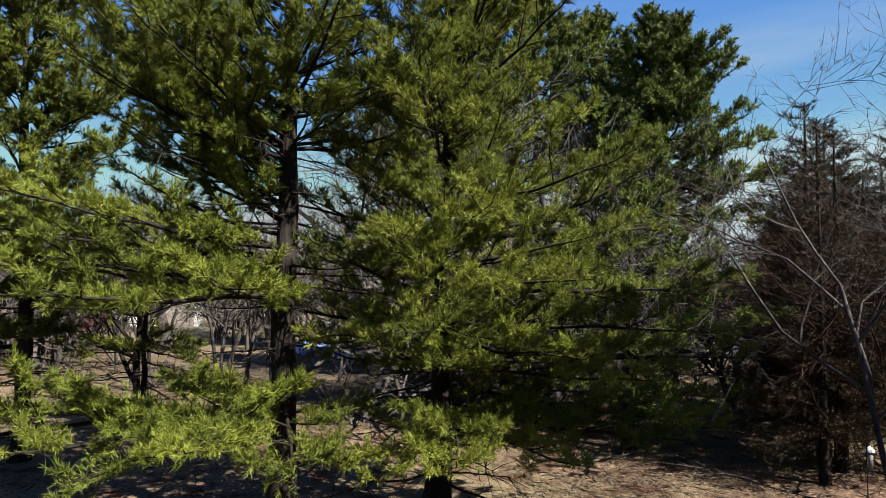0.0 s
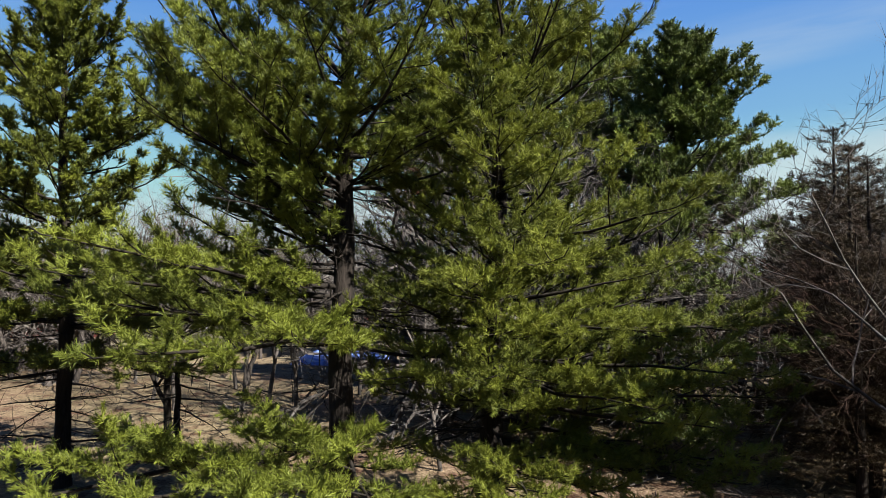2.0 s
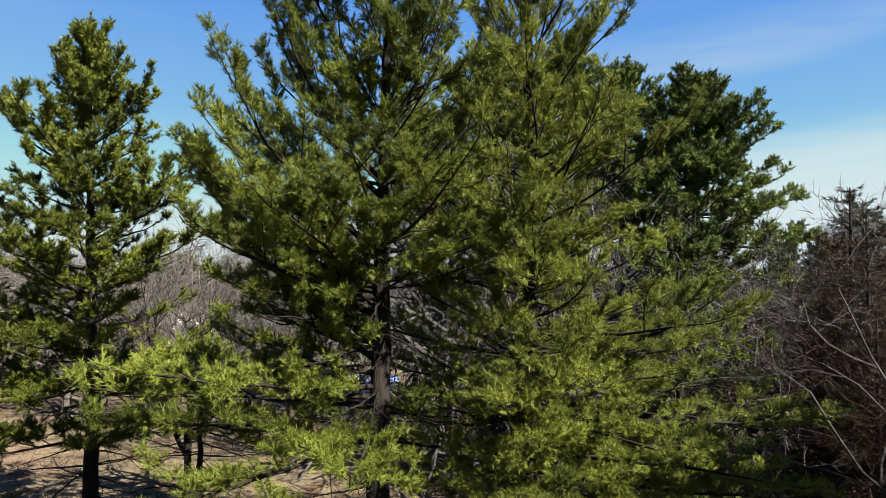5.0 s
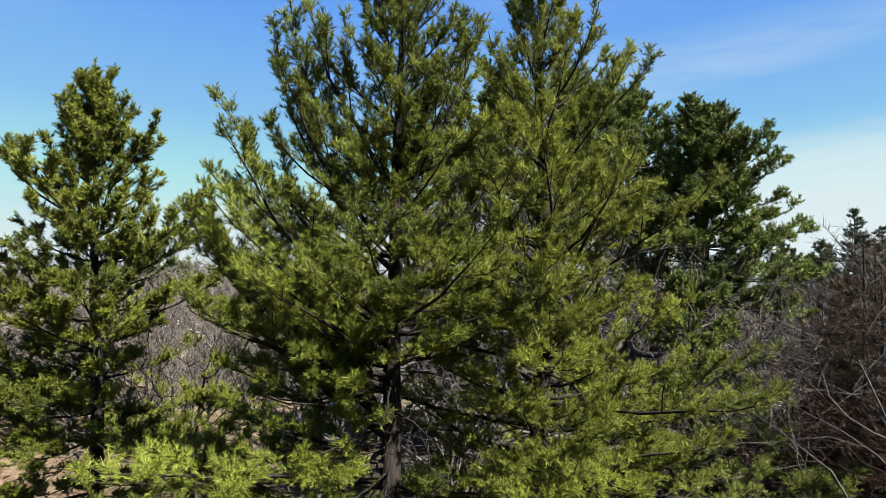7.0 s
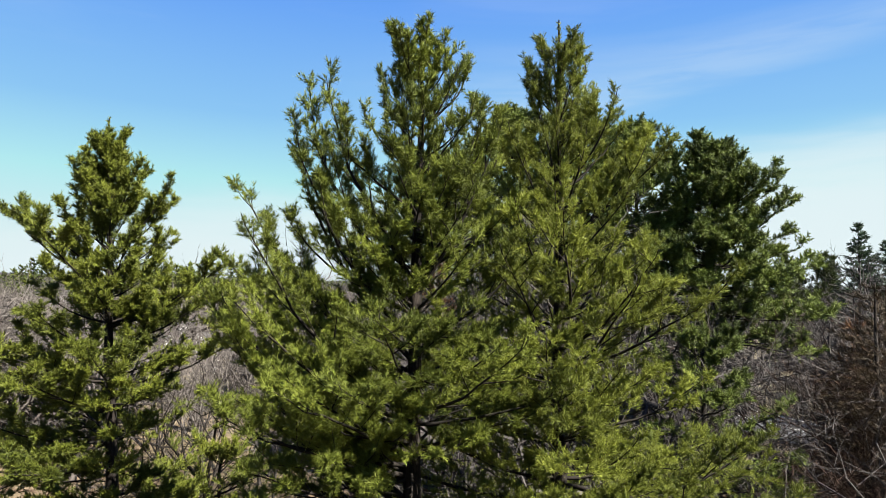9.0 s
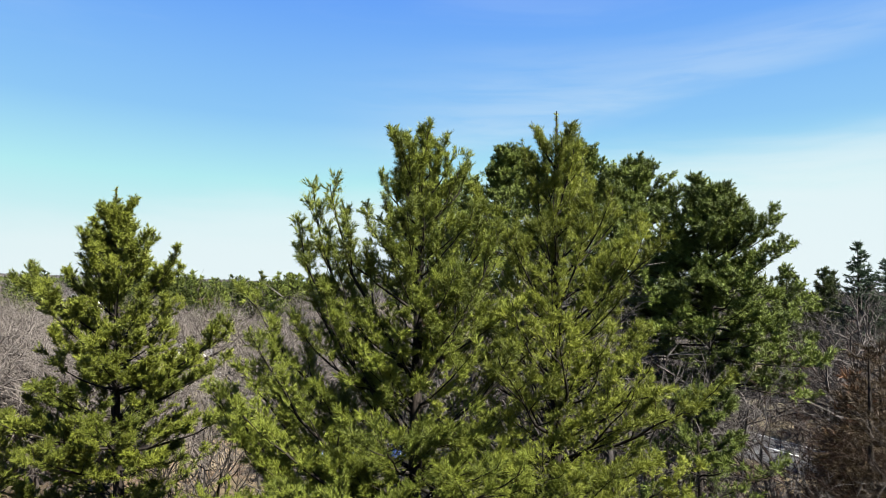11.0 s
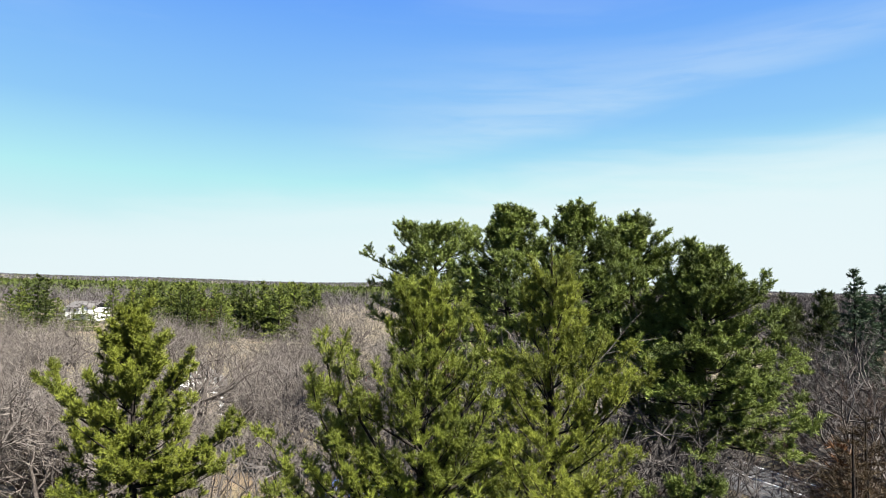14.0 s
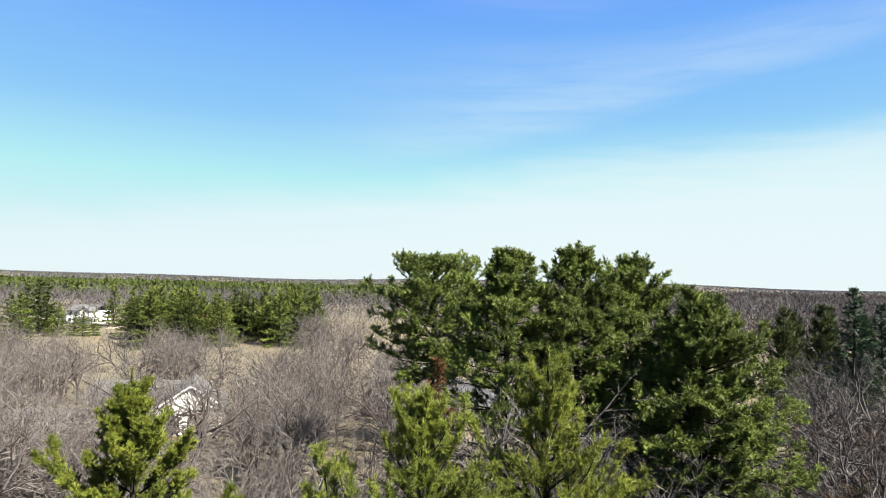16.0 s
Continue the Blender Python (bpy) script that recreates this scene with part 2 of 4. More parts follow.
# ---- ground ----
def ground_height(x, y):
    r = np.hypot(x, y)
    a = np.arctan2(x, np.maximum(y, 1e-6))
    near = 0.12 * np.sin(x * 0.11 + 1) * np.cos(y * 0.09) + 0.05 * np.sin(x * 0.37 + y * 0.23)
    far = np.clip((r - 700) / 2600, 0, 1)
    hill = far ** 1.3 * (25 + 8 * np.sin(a * 7 + 0.5) + 4 * np.sin(a * 17 + 2)) * np.where(y > 0, 1, 0.4)
    return near * np.clip(1 - r / 400, 0, 1) + hill


def ground_material():
    m, nt, p, out = nodes_of("leaf_litter")
    co = nt.nodes.new("ShaderNodeTexCoord")

    def noise_at(scale, detail=5.0):
        n = nt.nodes.new("ShaderNodeTexNoise")
        n.inputs["Scale"].default_value, n.inputs["Detail"].default_value = scale, detail
        nt.links.new(co.outputs["Object"], n.inputs["Vector"])
        return n

    def ramp(fac, stops):
        r = nt.nodes.new("ShaderNodeValToRGB")
        el = r.color_ramp.elements
        el[0].position, el[0].color = stops[0][0], (*stops[0][1], 1)
        el[1].position, el[1].color = stops[-1][0], (*stops[-1][1], 1)
        for pos, c in stops[1:-1]:
            e = el.new(pos)
            e.color = (*c, 1)
        nt.links.new(fac, r.inputs["Fac"])
        return r.outputs["Color"]

    def mixed(fac, a, b):
        x = nt.nodes.new("ShaderNodeMixRGB")
        nt.links.new(fac, x.inputs["Fac"])
        nt.links.new(a, x.inputs["Color1"])
        nt.links.new(b, x.inputs["Color2"])
        return x.outputs["Color"]
    fine, mid, wide = noise_at(14.0, 6.0), noise_at(1.3), noise_at(0.12)
    leaf = ramp(fine.outputs["Fac"], [(0.3, (0.0300, 0.0165, 0.0105)), (0.5, (0.1080, 0.0680, 0.0460)), (0.68, (0.1900, 0.1360, 0.0980))])
    grass = ramp(fine.outputs["Fac"], [(0.3, (0.0425, 0.0331, 0.0173)), (0.5, (0.1080, 0.0840, 0.0500)), (0.7, (0.1560, 0.1260, 0.0820))])
    duff = ramp(fine.outputs["Fac"], [(0.3, (0.0190, 0.0080, 0.0055)), (0.6, (0.0600, 0.0300, 0.0185)), (0.75, (0.0980, 0.0580, 0.0380))])
    k1 = ramp(wide.outputs["Fac"], [(0.36, (0, 0, 0)), (0.52, (1, 1, 1))])
    k2 = ramp(mid.outputs["Fac"], [(0.50, (0, 0, 0)), (0.68, (1, 1, 1))])
    xyz = nt.nodes.new("ShaderNodeSeparateXYZ")
    nt.links.new(co.outputs["Object"], xyz.inputs["Vector"])
    field = nt.nodes.new("ShaderNodeMapRange")
    field.inputs["From Min"].default_value, field.inputs["From Max"].default_value = 30.0, 55.0
    nt.links.new(xyz.outputs["Y"], field.inputs["Value"])
    straw = ramp(fine.outputs["Fac"], [(0.3, (0.050, 0.043, 0.026)), (0.5, (0.096, 0.084, 0.054)), (0.7, (0.148, 0.130, 0.088))])
    col = mixed(field.outputs["Result"], mixed(k2, mixed(k1, leaf, grass), duff), mixed(k1, grass, straw))
    nt.links.new(col, p.inputs["Base Color"])
    p.inputs["Roughness"].default_value = 0.95
    p.inputs["Specular IOR Level"].default_value = 0.1
    b = nt.nodes.new("ShaderNodeBump")
    b.inputs["Strength"].default_value, b.inputs["Distance"].default_value = 0.8, 0.05
    nt.links.new(fine.outputs["Fac"], b.inputs["Height"])
    nt.links.new(b.outputs["Normal"], p.inputs["Normal"])
    return m


def build_ground():
    rad = np.concatenate([[0.0], np.geomspace(1.5, 4800, 90)])
    ang = np.linspace(0, 2 * np.pi, 181)[:-1]
    rr, aa = np.meshgrid(rad, ang, indexing="ij")
    x, y = rr * np.sin(aa), rr * np.cos(aa)
    v = np.stack([x, y, ground_height(x, y)], -1).reshape(-1, 3)
    n, k = rr.shape
    i, j = np.meshgrid(np.arange(n - 1), np.arange(k), indexing="ij")
    a, b = i * k + j, i * k + (j + 1) % k
    f = np.stack([a, a + k, b + k, b], -1).reshape(-1, 4)
    g = new("ground", mesh_of("ground", v, f, ground_material(), True))
    tagged(g, "leaf-strewn ground with dry winter grass and pine duff", "ground", kind="structure")


build_ground()


def gz(x, y):
    return float(ground_height(np.float64(x), np.float64(y)))


# ---- pines ----
def limb_path(rng, start, az, length, e0, e1, n=8):
    """A limb that leaves at elevation e0 and ends at e1 (degrees), swaying a little."""
    pts, p, a = [np.array(start, float)], np.array(start, float), az
    for k in range(n):
        e = radians(e0 + (e1 - e0) * (k / (n - 1)) + rng.normal() * 4)
        a += rng.normal() * 0.06
        p = p + length / n * np.array([math.sin(a) * math.cos(e), math.cos(a) * math.cos(e), math.sin(e)])
        pts.append(p.copy())
    return np.array(pts)


def limb_foliage(rng, pts, length, bare, step, droop, upright, dens):
    """Side branches on a limb, each with short shoots that end in brushes of needles: returns the stems and the places and ways of the tufts."""
    up = np.array([0, 0, 1.0])
    seg = np.diff(pts, axis=0)
    n = len(seg)
    m = max(5, int(length * (1 - bare) / (step * 1.5)))
    s = np.clip(np.linspace(bare, 0.96, m) + rng.normal(size=m) * 0.025, 0.03, 0.97)
    k = np.minimum((s * n).astype(int), n - 1)
    base = pts[k] + seg[k] * (s * n - k)[:, None]
    d = unit(seg[k])
    side = unit(np.cross(d, up)) * np.where(np.arange(m) % 2, 1, -1)[:, None]
    shoot = unit(d * rng.uniform(0.4, 1.0, (m, 1)) + side * rng.uniform(0.4, 1.1, (m, 1)) * (1 - 0.5 * upright) + up * (rng.uniform(-0.15, 0.55, (m, 1)) + 0.7 * upright) + rng.normal(size=(m, 3)) * 0.15)
    ln = np.minimum(1.35, 0.42 * length * (1.05 - s) + 1.4 * step) * rng.uniform(0.45, 1.2, m)
    mid = base + shoot * (ln * 0.5)[:, None] + rng.normal(size=(m, 3)) * 0.03 * ln[:, None]
    tip = base + shoot * ln[:, None] + up * (ln * (0.16 - droop))[:, None]
    stems = [(np.array([base[i], mid[i], tip[i]]), np.array([0.009, 0.006, 0.003]) * (0.6 + ln[i])) for i in range(m)]
    # short shoots along each side branch, turned up and outwards
    per = np.maximum(5, (dens * ln / (step * 0.14)).astype(int))
    own = np.repeat(np.arange(m), per)
    q = len(own)
    t = 0.15 + 0.85 * rng.uniform(0.0, 1.0, q) ** 0.75
    at = base[own] + (tip[own] - base[own]) * t[:, None]
    out = rng.normal(size=(q, 3))
    out -= shoot[own] * np.sum(out * shoot[own], -1, keepdims=True)
    out[:, 2] = np.maximum(out[:, 2], -0.35) * 0.8
    out = unit(out)
    way = unit(shoot[own] * rng.uniform(0.4, 0.9, (q, 1)) + out * rng.uniform(0.4, 1.2, (q, 1)) + up * rng.uniform(0.1, 0.6, (q, 1)))
    reach = step * rng.uniform(0.2, 1.35, q) * (1.2 - 0.45 * t) * (1 - 0.3 * upright)
    end = at + way * reach[:, None]
    # each brush is a row of tufts near the end of its shoot
    row = np.array([0.0, 0.5, 1.0])
    pos = (end[:, None] - way[:, None] * (row * step * 0.42)[None, :, None]).reshape(-1, 3) + rng.normal(size=(q * 3, 3)) * 0.05 * step
    ways = np.repeat(way, 3, 0) + rng.normal(size=(q * 3, 3)) * 0.12
    face = np.repeat(out * 0.7 + up * 0.7, 3, 0)
    e = np.linspace(0.72, 1.0, 16)
    ke = np.minimum((e * n).astype(int), n - 1)
    pos = np.concatenate([pos, pts[ke] + seg[ke] * (e * n - ke)[:, None] + rng.normal(size=(16, 3)) * 0.02])
    ways = np.concatenate([ways, unit(seg[ke]) + up * 0.2 + rng.normal(size=(16, 3)) * 0.3])
    face = np.concatenate([face, rng.normal(size=(16, 3)) + up * 0.5])
    return stems, pos, ways, face


def pine(x, y, height, girth, label, seed, material=None, first=2.2, dead_from=0.8, widest=3.4, shape=None, step=0.20, tuft=0.105, blade=0.0108, count=10,
         whorl=0.66, per_whorl=7, lean=(0, 0), extra=(), group="", low=(0.0, 12.0), high=(48.0, 62.0), bare_in=0.16, puff=0.55, name="pine_tree", skip=None, candle=1.0, dens=1.1):
    """A white pine: trunk, whorls of limbs, each limb with its needles; some dead limbs below."""
    rng = np.random.default_rng(seed)
    material = material or M_NEEDLE
    t = thing(name, x, y, gz(x, y) - 0.05, label, "pine tree", group)
    zs = np.linspace(0, height + 0.3, 26)
    sway = np.cumsum(rng.normal(size=(26, 2)) * 0.02, 0)
    axis = np.stack([lean[0] * (zs / height) ** 1.3 * height + sway[:, 0], lean[1] * (zs / height) ** 1.3 * height + sway[:, 1], zs], -1)
    axis[0, :2] = 0
    rad = girth * np.clip(1 - zs / height, 0, 1) ** 0.85 + 0.010
    rad[0] *= 1.35
    rad[1] *= 1.05
    v, f = tubes([(axis, rad)], 12)
    v += rng.normal(size=v.shape) * girth * 0.03
    part_of("trunk", mesh_of("trunk", v, f, M_BARK, True), t, "dark furrowed trunk")

    def at(z):
        return np.array([np.interp(z, zs, axis[:, 0]), np.interp(z, zs, axis[:, 1]), z])
    shape = shape or [(0, 0.75), (0.2, 1.0), (0.45, 0.85), (0.7, 0.55), (0.9, 0.24), (1, 0.06)]
    sx, sy = [a for a, _ in shape], [b for _, b in shape]
    todo = []
    z = dead_from
    while z < first:
        for _ in range(4):
            todo.append((z + rng.uniform(-0.2, 0.2), rng.uniform(0, 2 * np.pi), rng.uniform(0.9, 2.8), -6, rng.uniform(-12, 6), True))
        z += 0.5
    z, turn = first, rng.uniform(0, 6)
    while z < height - 0.6:
        u = (z - first) / (height - first)
        r = widest * np.interp(u, sx, sy)
        k = max(3, int(round(per_whorl * (1 - 0.3 * u))))
        turn += 0.9
        for i in range(k):
            az = turn + 2 * np.pi * i / k + rng.normal() * 0.25
            e0 = low[0] + (high[0] - low[0]) * u ** 1.25 + rng.normal() * 5
            e1 = low[1] + (high[1] - low[1]) * u ** 0.7 + rng.normal() * 6
            ln = r * rng.uniform(0.55, 1.15) / max(0.35, math.cos(radians((e0 + e1) / 2)))
            zz = z + rng.uniform(-0.12, 0.12)
            ln = min(ln, (height - zz) * 0.85 / max(0.15, math.sin(radians(max(5, (e0 + e1) / 2)))) + 0.15)
            if skip and skip(zz, az % (2 * np.pi)):
                continue
            todo.append((zz, az, ln, e0, e1, False))
        z += whorl * (1 - 0.35 * u)
    for zz, az, ln, e0, e1 in extra:
        todo.append((zz, radians(az), ln, e0, e1, False))
    for zz, az, ln, e0, e1, dead in todo:
        pts = limb_path(rng, at(zz), az, ln, e0, e1)
        r0 = min(0.018 + 0.011 * ln, girth * 0.45)
        rr = r0 * 0.8 * np.linspace(1, 0.15, len(pts))
        if dead:
            stems = []
            for _ in range(11):
                s = rng.uniform(0.2, 1)
                k = min(int(s * (len(pts) - 1)), len(pts) - 2)
                b = pts[k]
                d = unit(unit(pts[k + 1] - pts[k]) + rng.normal(size=3) * 0.6)
                l2 = rng.uniform(0.2, 0.7)
                stems.append((np.array([b, b + d * l2 * 0.5 + rng.normal(size=3) * 0.03, b + d * l2]), np.array([0.008, 0.005, 0.002])))
            v, f = tubes([(pts, rr * 0.8)] + stems, 4)
            part_of("dead_limb", mesh_of("dead_limb", v, f, M_LIMB, True), t, "bare dead limb")
            continue
        stems, pos, way, face = limb_foliage(rng, pts, ln, bare_in if ln > 1.2 else 0.12, step, 0.05, float(np.clip((zz - first) / (height - first) * 1.9 - 0.75, 0, 1)) * candle, dens * (1 - 0.7 * max(0.0, math.cos(az))))
        bud = pts[-1] + unit(pts[-1] - pts[-2] + np.array([0, 0, 0.3])) * rng.uniform(0.08, 0.2)
        stems.append((np.array([pts[-1], (pts[-1] + bud) / 2, bud]), np.array([0.009, 0.008, 0.006])))
        v, f = tubes([(pts, rr)] + stems, 4)
        limb = part_of("limb", mesh_of("limb", v, f, M_LIMB, True), t)
        v, f = blades(rng, pos, way, tuft * rng.uniform(0.8, 1.2, len(pos)), blade, count, puff, face)
        part_of("needles", mesh_of("needles", v, f, material), limb, "green needle tufts")
    pos = np.array([at(height) + np.array([0, 0, h]) for h in np.linspace(-0.9, 0.25, 40)]) + rng.normal(size=(40, 3)) * 0.02
    v, f = blades(rng, pos, np.tile([0, 0, 1.0], (40, 1)) + rng.normal(size=(40, 3)) * 0.35, np.full(40, tuft), blade, count, 0.4)
    part_of("leader", mesh_of("leader", v, f, material), t, "tufted leading shoot")
    return t


NEAR = "white pines close to the camera"
FULL = [(0, 0.85), (0.15, 1.0), (0.3, 0.9), (0.5, 0.68), (0.7, 0.42), (0.8, 0.30), (0.9, 0.16), (1, 0.05)]
DOME = [(0, 0.8), (0.3, 1.0), (0.6, 0.85), (0.8, 0.55), (0.92, 0.26), (1, 0.06)]
VASE = [(0, 1.0), (0.15, 0.9), (0.35, 0.66), (0.55, 0.48), (0.8, 0.32), (0.92, 0.17), (1, 0.05)]
SPIRE = [(0, 1.0), (0.25, 0.95), (0.5, 0.62), (0.7, 0.36), (0.85, 0.17), (1, 0.04)]
pine(-10.4, 15.9, 13.7, 0.20, "tall narrow white pine with bright green tufted needles", 11, widest=3.4, first=4.2, lean=(-0.05, 0.02), shape=SPIRE, whorl=0.78, per_whorl=8, skip=lambda z, az: 4.9 < z < 7.0 and 0.5 < az < 1.9, bare_in=0.16, step=0.23, dens=2.0, tuft=0.12, blade=0.0195, count=9, low=(-2.0, 14.0), material=M_NEEDLE_DEEP, group=NEAR,
     extra=[(3.2, 150, 3.6, -4, 4), (2.9, 250, 3.4, -6, 2), (4.0, 95, 3.8, 0, 8), (9.6, 270, 3.3, 25, 52), (8.6, 90, 3.5, 20, 45), (9.2, 190, 3.0, 25, 45), (10.4, 100, 2.6, 35, 55)])
pine(-2.7, 10.8, 14.0, 0.24, "broad white pine with dark furrowed trunk and upswept limbs", 12, material=M_NEEDLE_FRESH, per_whorl=7, widest=3.0, first=6.7, dead_from=3.4, shape=VASE, group=NEAR, low=(10.0, 26.0), high=(52.0, 66.0), dens=1.3, bare_in=0.08,
     extra=[(2.5, 212, 5.0, -3, 6), (2.6, 190, 4.4, -3, 6), (2.4, 168, 4.2, -4, 4), (2.5, 226, 5.6, -3, 5), (2.4, 200, 4.6, -4, 4),
            (4.2, 208, 4.6, -3, 3), (4.6, 238, 4.6, 0, 8), (4.5, 246, 4.4, -2, 6), (4.3, 190, 3.8, -2, 4), (4.8, 244, 4.8, 2, 10), (5.0, 226, 4.6, 2, 12), (4.6, 256, 4.6, 4, 14),
            (5.4, 268, 5.4, 38, 56), (5.8, 254, 4.8, 38, 56), (5.6, 284, 5.0, 36, 55), (5.5, 262, 3.0, 15, 35), (5.9, 277, 3.2, 18, 38), (5.2, 250, 3.0, 10, 28), (6.2, 258, 3.4, 20, 40), (5.0, 275, 3.0, 8, 26), (5.7, 240, 3.2, 14, 30),
            (6.3, 240, 3.8, 14, 32), (6.5, 226, 3.6, 12, 28), (6.7, 254, 4.0, 22, 44), (6.9, 214, 3.4, 14, 34), (7.2, 234, 3.8, 24, 46),
            (9.2, 270, 4.4, 52, 76), (9.6, 248, 3.8, 55, 78), (8.6, 258, 4.3, 46, 70), (8.3, 284, 4.5, 45, 68), (7.6, 272, 4.7, 36, 62), (7.4, 252, 4.4, 34, 58), (6.7, 288, 4.8, 28, 56),
            (7.0, 264, 4.4, 30, 55), (6.3, 270, 5.0, 28, 52), (10.0, 90, 3.2, 60, 76), (9.4, 120, 3.4, 52, 72)])
pine(-0.1, 12.2, 14.85, 0.25, "dense white pine with low sweeping limbs over leaf litter", 13, per_whorl=7, widest=3.9, first=2.9, shape=FULL, group=NEAR,
     extra=[(5.4, 85, 5.2, 0, 8), (4.4, 97, 5.4, -4, 5), (3.3, 104, 5.2, -6, 4), (2.6, 120, 4.6, -7, 2), (2.4, 175, 4.4, -6, 3), (3.0, 140, 4.4, -4, 4), (3.5, 160, 4.2, -3, 5), (3.9, 187, 4.0, -2, 6), (4.4, 150, 4.4, -2, 6), (4.9, 200, 3.8, 0, 8),
            (5.2, 170, 4.0, 0, 8), (5.9, 140, 4.2, 2, 12), (6.5, 190, 3.8, 6, 16), (2.2, 130, 4.6, -4, 2), (2.1, 108, 5.0, -4, 2), (3.7, 122, 4.8, -3, 5),
            (4.2, 178, 3.6, 0, 8), (4.8, 186, 3.4, 2, 10), (5.7, 176, 3.4, 3, 12), (6.9, 182, 3.3, 8, 20), (1.9, 176, 3.6, -4, 2), (1.8, 196, 3.6, -4, 2), (1.9, 158, 3.8, -4, 2)])
pine(-13.6, 15.2, 8.2, 0.15, "young white pine with flat cushions of needles", 15, widest=2.9, first=1.6, shape=SPIRE, whorl=0.95, per_whorl=5, step=0.25, dens=1.4, tuft=0.12, blade=0.018, count=7, group=NEAR)
pine(-8.7, 18.6, 5.4, 0.10, "small white pine with a few flat cushions of needles", 16, widest=1.9, first=2.6, shape=SPIRE, whorl=0.9, per_whorl=5, step=0.25, dens=1.4, tuft=0.13, blade=0.022, count=7, low=(-4.0, 6.0), material=M_NEEDLE_DEEP, group=NEAR)
pine(5.2, 17.8, 8.8, 0.17, "smaller pine with flat layered limbs beside bare oaks", 14, material=M_NEEDLE_DARK, widest=3.9, first=1.8, shape=FULL, whorl=0.8, per_whorl=5, group=NEAR, low=(-4.0, 5.0), high=(25, 40), step=0.24, dens=1.3, tuft=0.13, blade=0.019, count=9)

# the stand of older pines behind
STAND = "older pines standing behind"
ROUND = [(0, 0.7), (0.25, 0.95), (0.55, 1.0), (0.8, 0.85), (0.93, 0.55), (1, 0.2)]
PEAK = [(0, 0.75), (0.25, 1.0), (0.5, 0.84), (0.75, 0.46), (0.9, 0.19), (1, 0.05)]
CONE = [(0, 0.9), (0.12, 1.0), (0.35, 0.84), (0.6, 0.54), (0.85, 0.22), (1, 0.06)]
FAR = dict(material=M_NEEDLE_DARK, bare_in=0.2, step=0.36, dens=1.6, tuft=0.17, blade=0.034, count=7, puff=0.65, whorl=0.92, per_whorl=10, group=STAND, candle=0.8)
pine(9.4, 26.5, 16.2, 0.28, "dark green pine with flat spreading limbs", 21, widest=4.6, first=7.8, shape=CONE, low=(-3.0, 4.0), high=(28.0, 50.0), **{**FAR, "dens": 2.3, "whorl": 0.8, "bare_in": 0.1})
pine(4.3, 30.0, 18.3, 0.30, "tall dark pine with clumped crown", 22, widest=3.9, first=9.6, shape=PEAK, high=(26.0, 46.0), **FAR)
pine(0.8, 29.5, 18.0, 0.30, "tall dark pine with clumped crown", 23, widest=3.7, first=9.6, shape=PEAK, high=(26.0, 46.0), **FAR)
pine(7.4, 31.0, 17.9, 0.28, "slender bluish pine with thin crown", 24, widest=3.6, first=9.4, shape=PEAK, high=(30.0, 50.0), **FAR)
pine(-3.0, 41.0, 17.9, 0.32, "flat-topped pine with broad rounded crown", 25, widest=4.6, first=10.2, shape=ROUND, high=(24.0, 42.0), **{**FAR, "step": 0.45, "tuft": 0.2, "blade": 0.045})
# added evergreen, never in view, that throws shade on the lawn and low limbs
pine(10.5, 4.8, 13.5, 0.26, "unseen dense evergreen added to shade the open lawn", 28, widest=2.5, first=3.0, shape=DOME, high=(30.0, 48.0), **{**FAR, "whorl": 1.1, "step": 0.6, "tuft": 0.4, "blade": 0.12, "dens": 0.9})


# ---- bare trees ----
def grow(rng, paths, p, d, ln, r, level, top, kink, rise):
    n = 4 if level < 3 else 2
    pts, q = [p], p
    for _ in range(n):
        d = unit(d + rng.normal(size=3) * kink + np.array([0, 0, rise]))
        q = q + d * ln / n
        pts.append(q)
    end = r * (0.62 if level < top else 0.25)
    paths.append((np.array(pts), np.linspace(r, end, n + 1), level))
    if level >= top:
        return
    kids = [(1.0, 0.35)] + [(rng.uniform(0.3, 0.95), rng.uniform(0.6, 1.1)) for _ in range(3 if level else 5)]
    for s, angle in kids:
        k = min(int(s * n), n - 1)
        b = pts[k] + (pts[k + 1] - pts[k]) * (s * n - k)
        side = unit(np.cross(d, rng.normal(size=3)))
        grow(rng, paths, b, unit(d * math.cos(angle) + side * math.sin(angle)), ln * rng.uniform(0.55, 0.8), max(r * 0.60 * (1.15 - 0.4 * s), 0.004), level + 1, top, kink, rise)


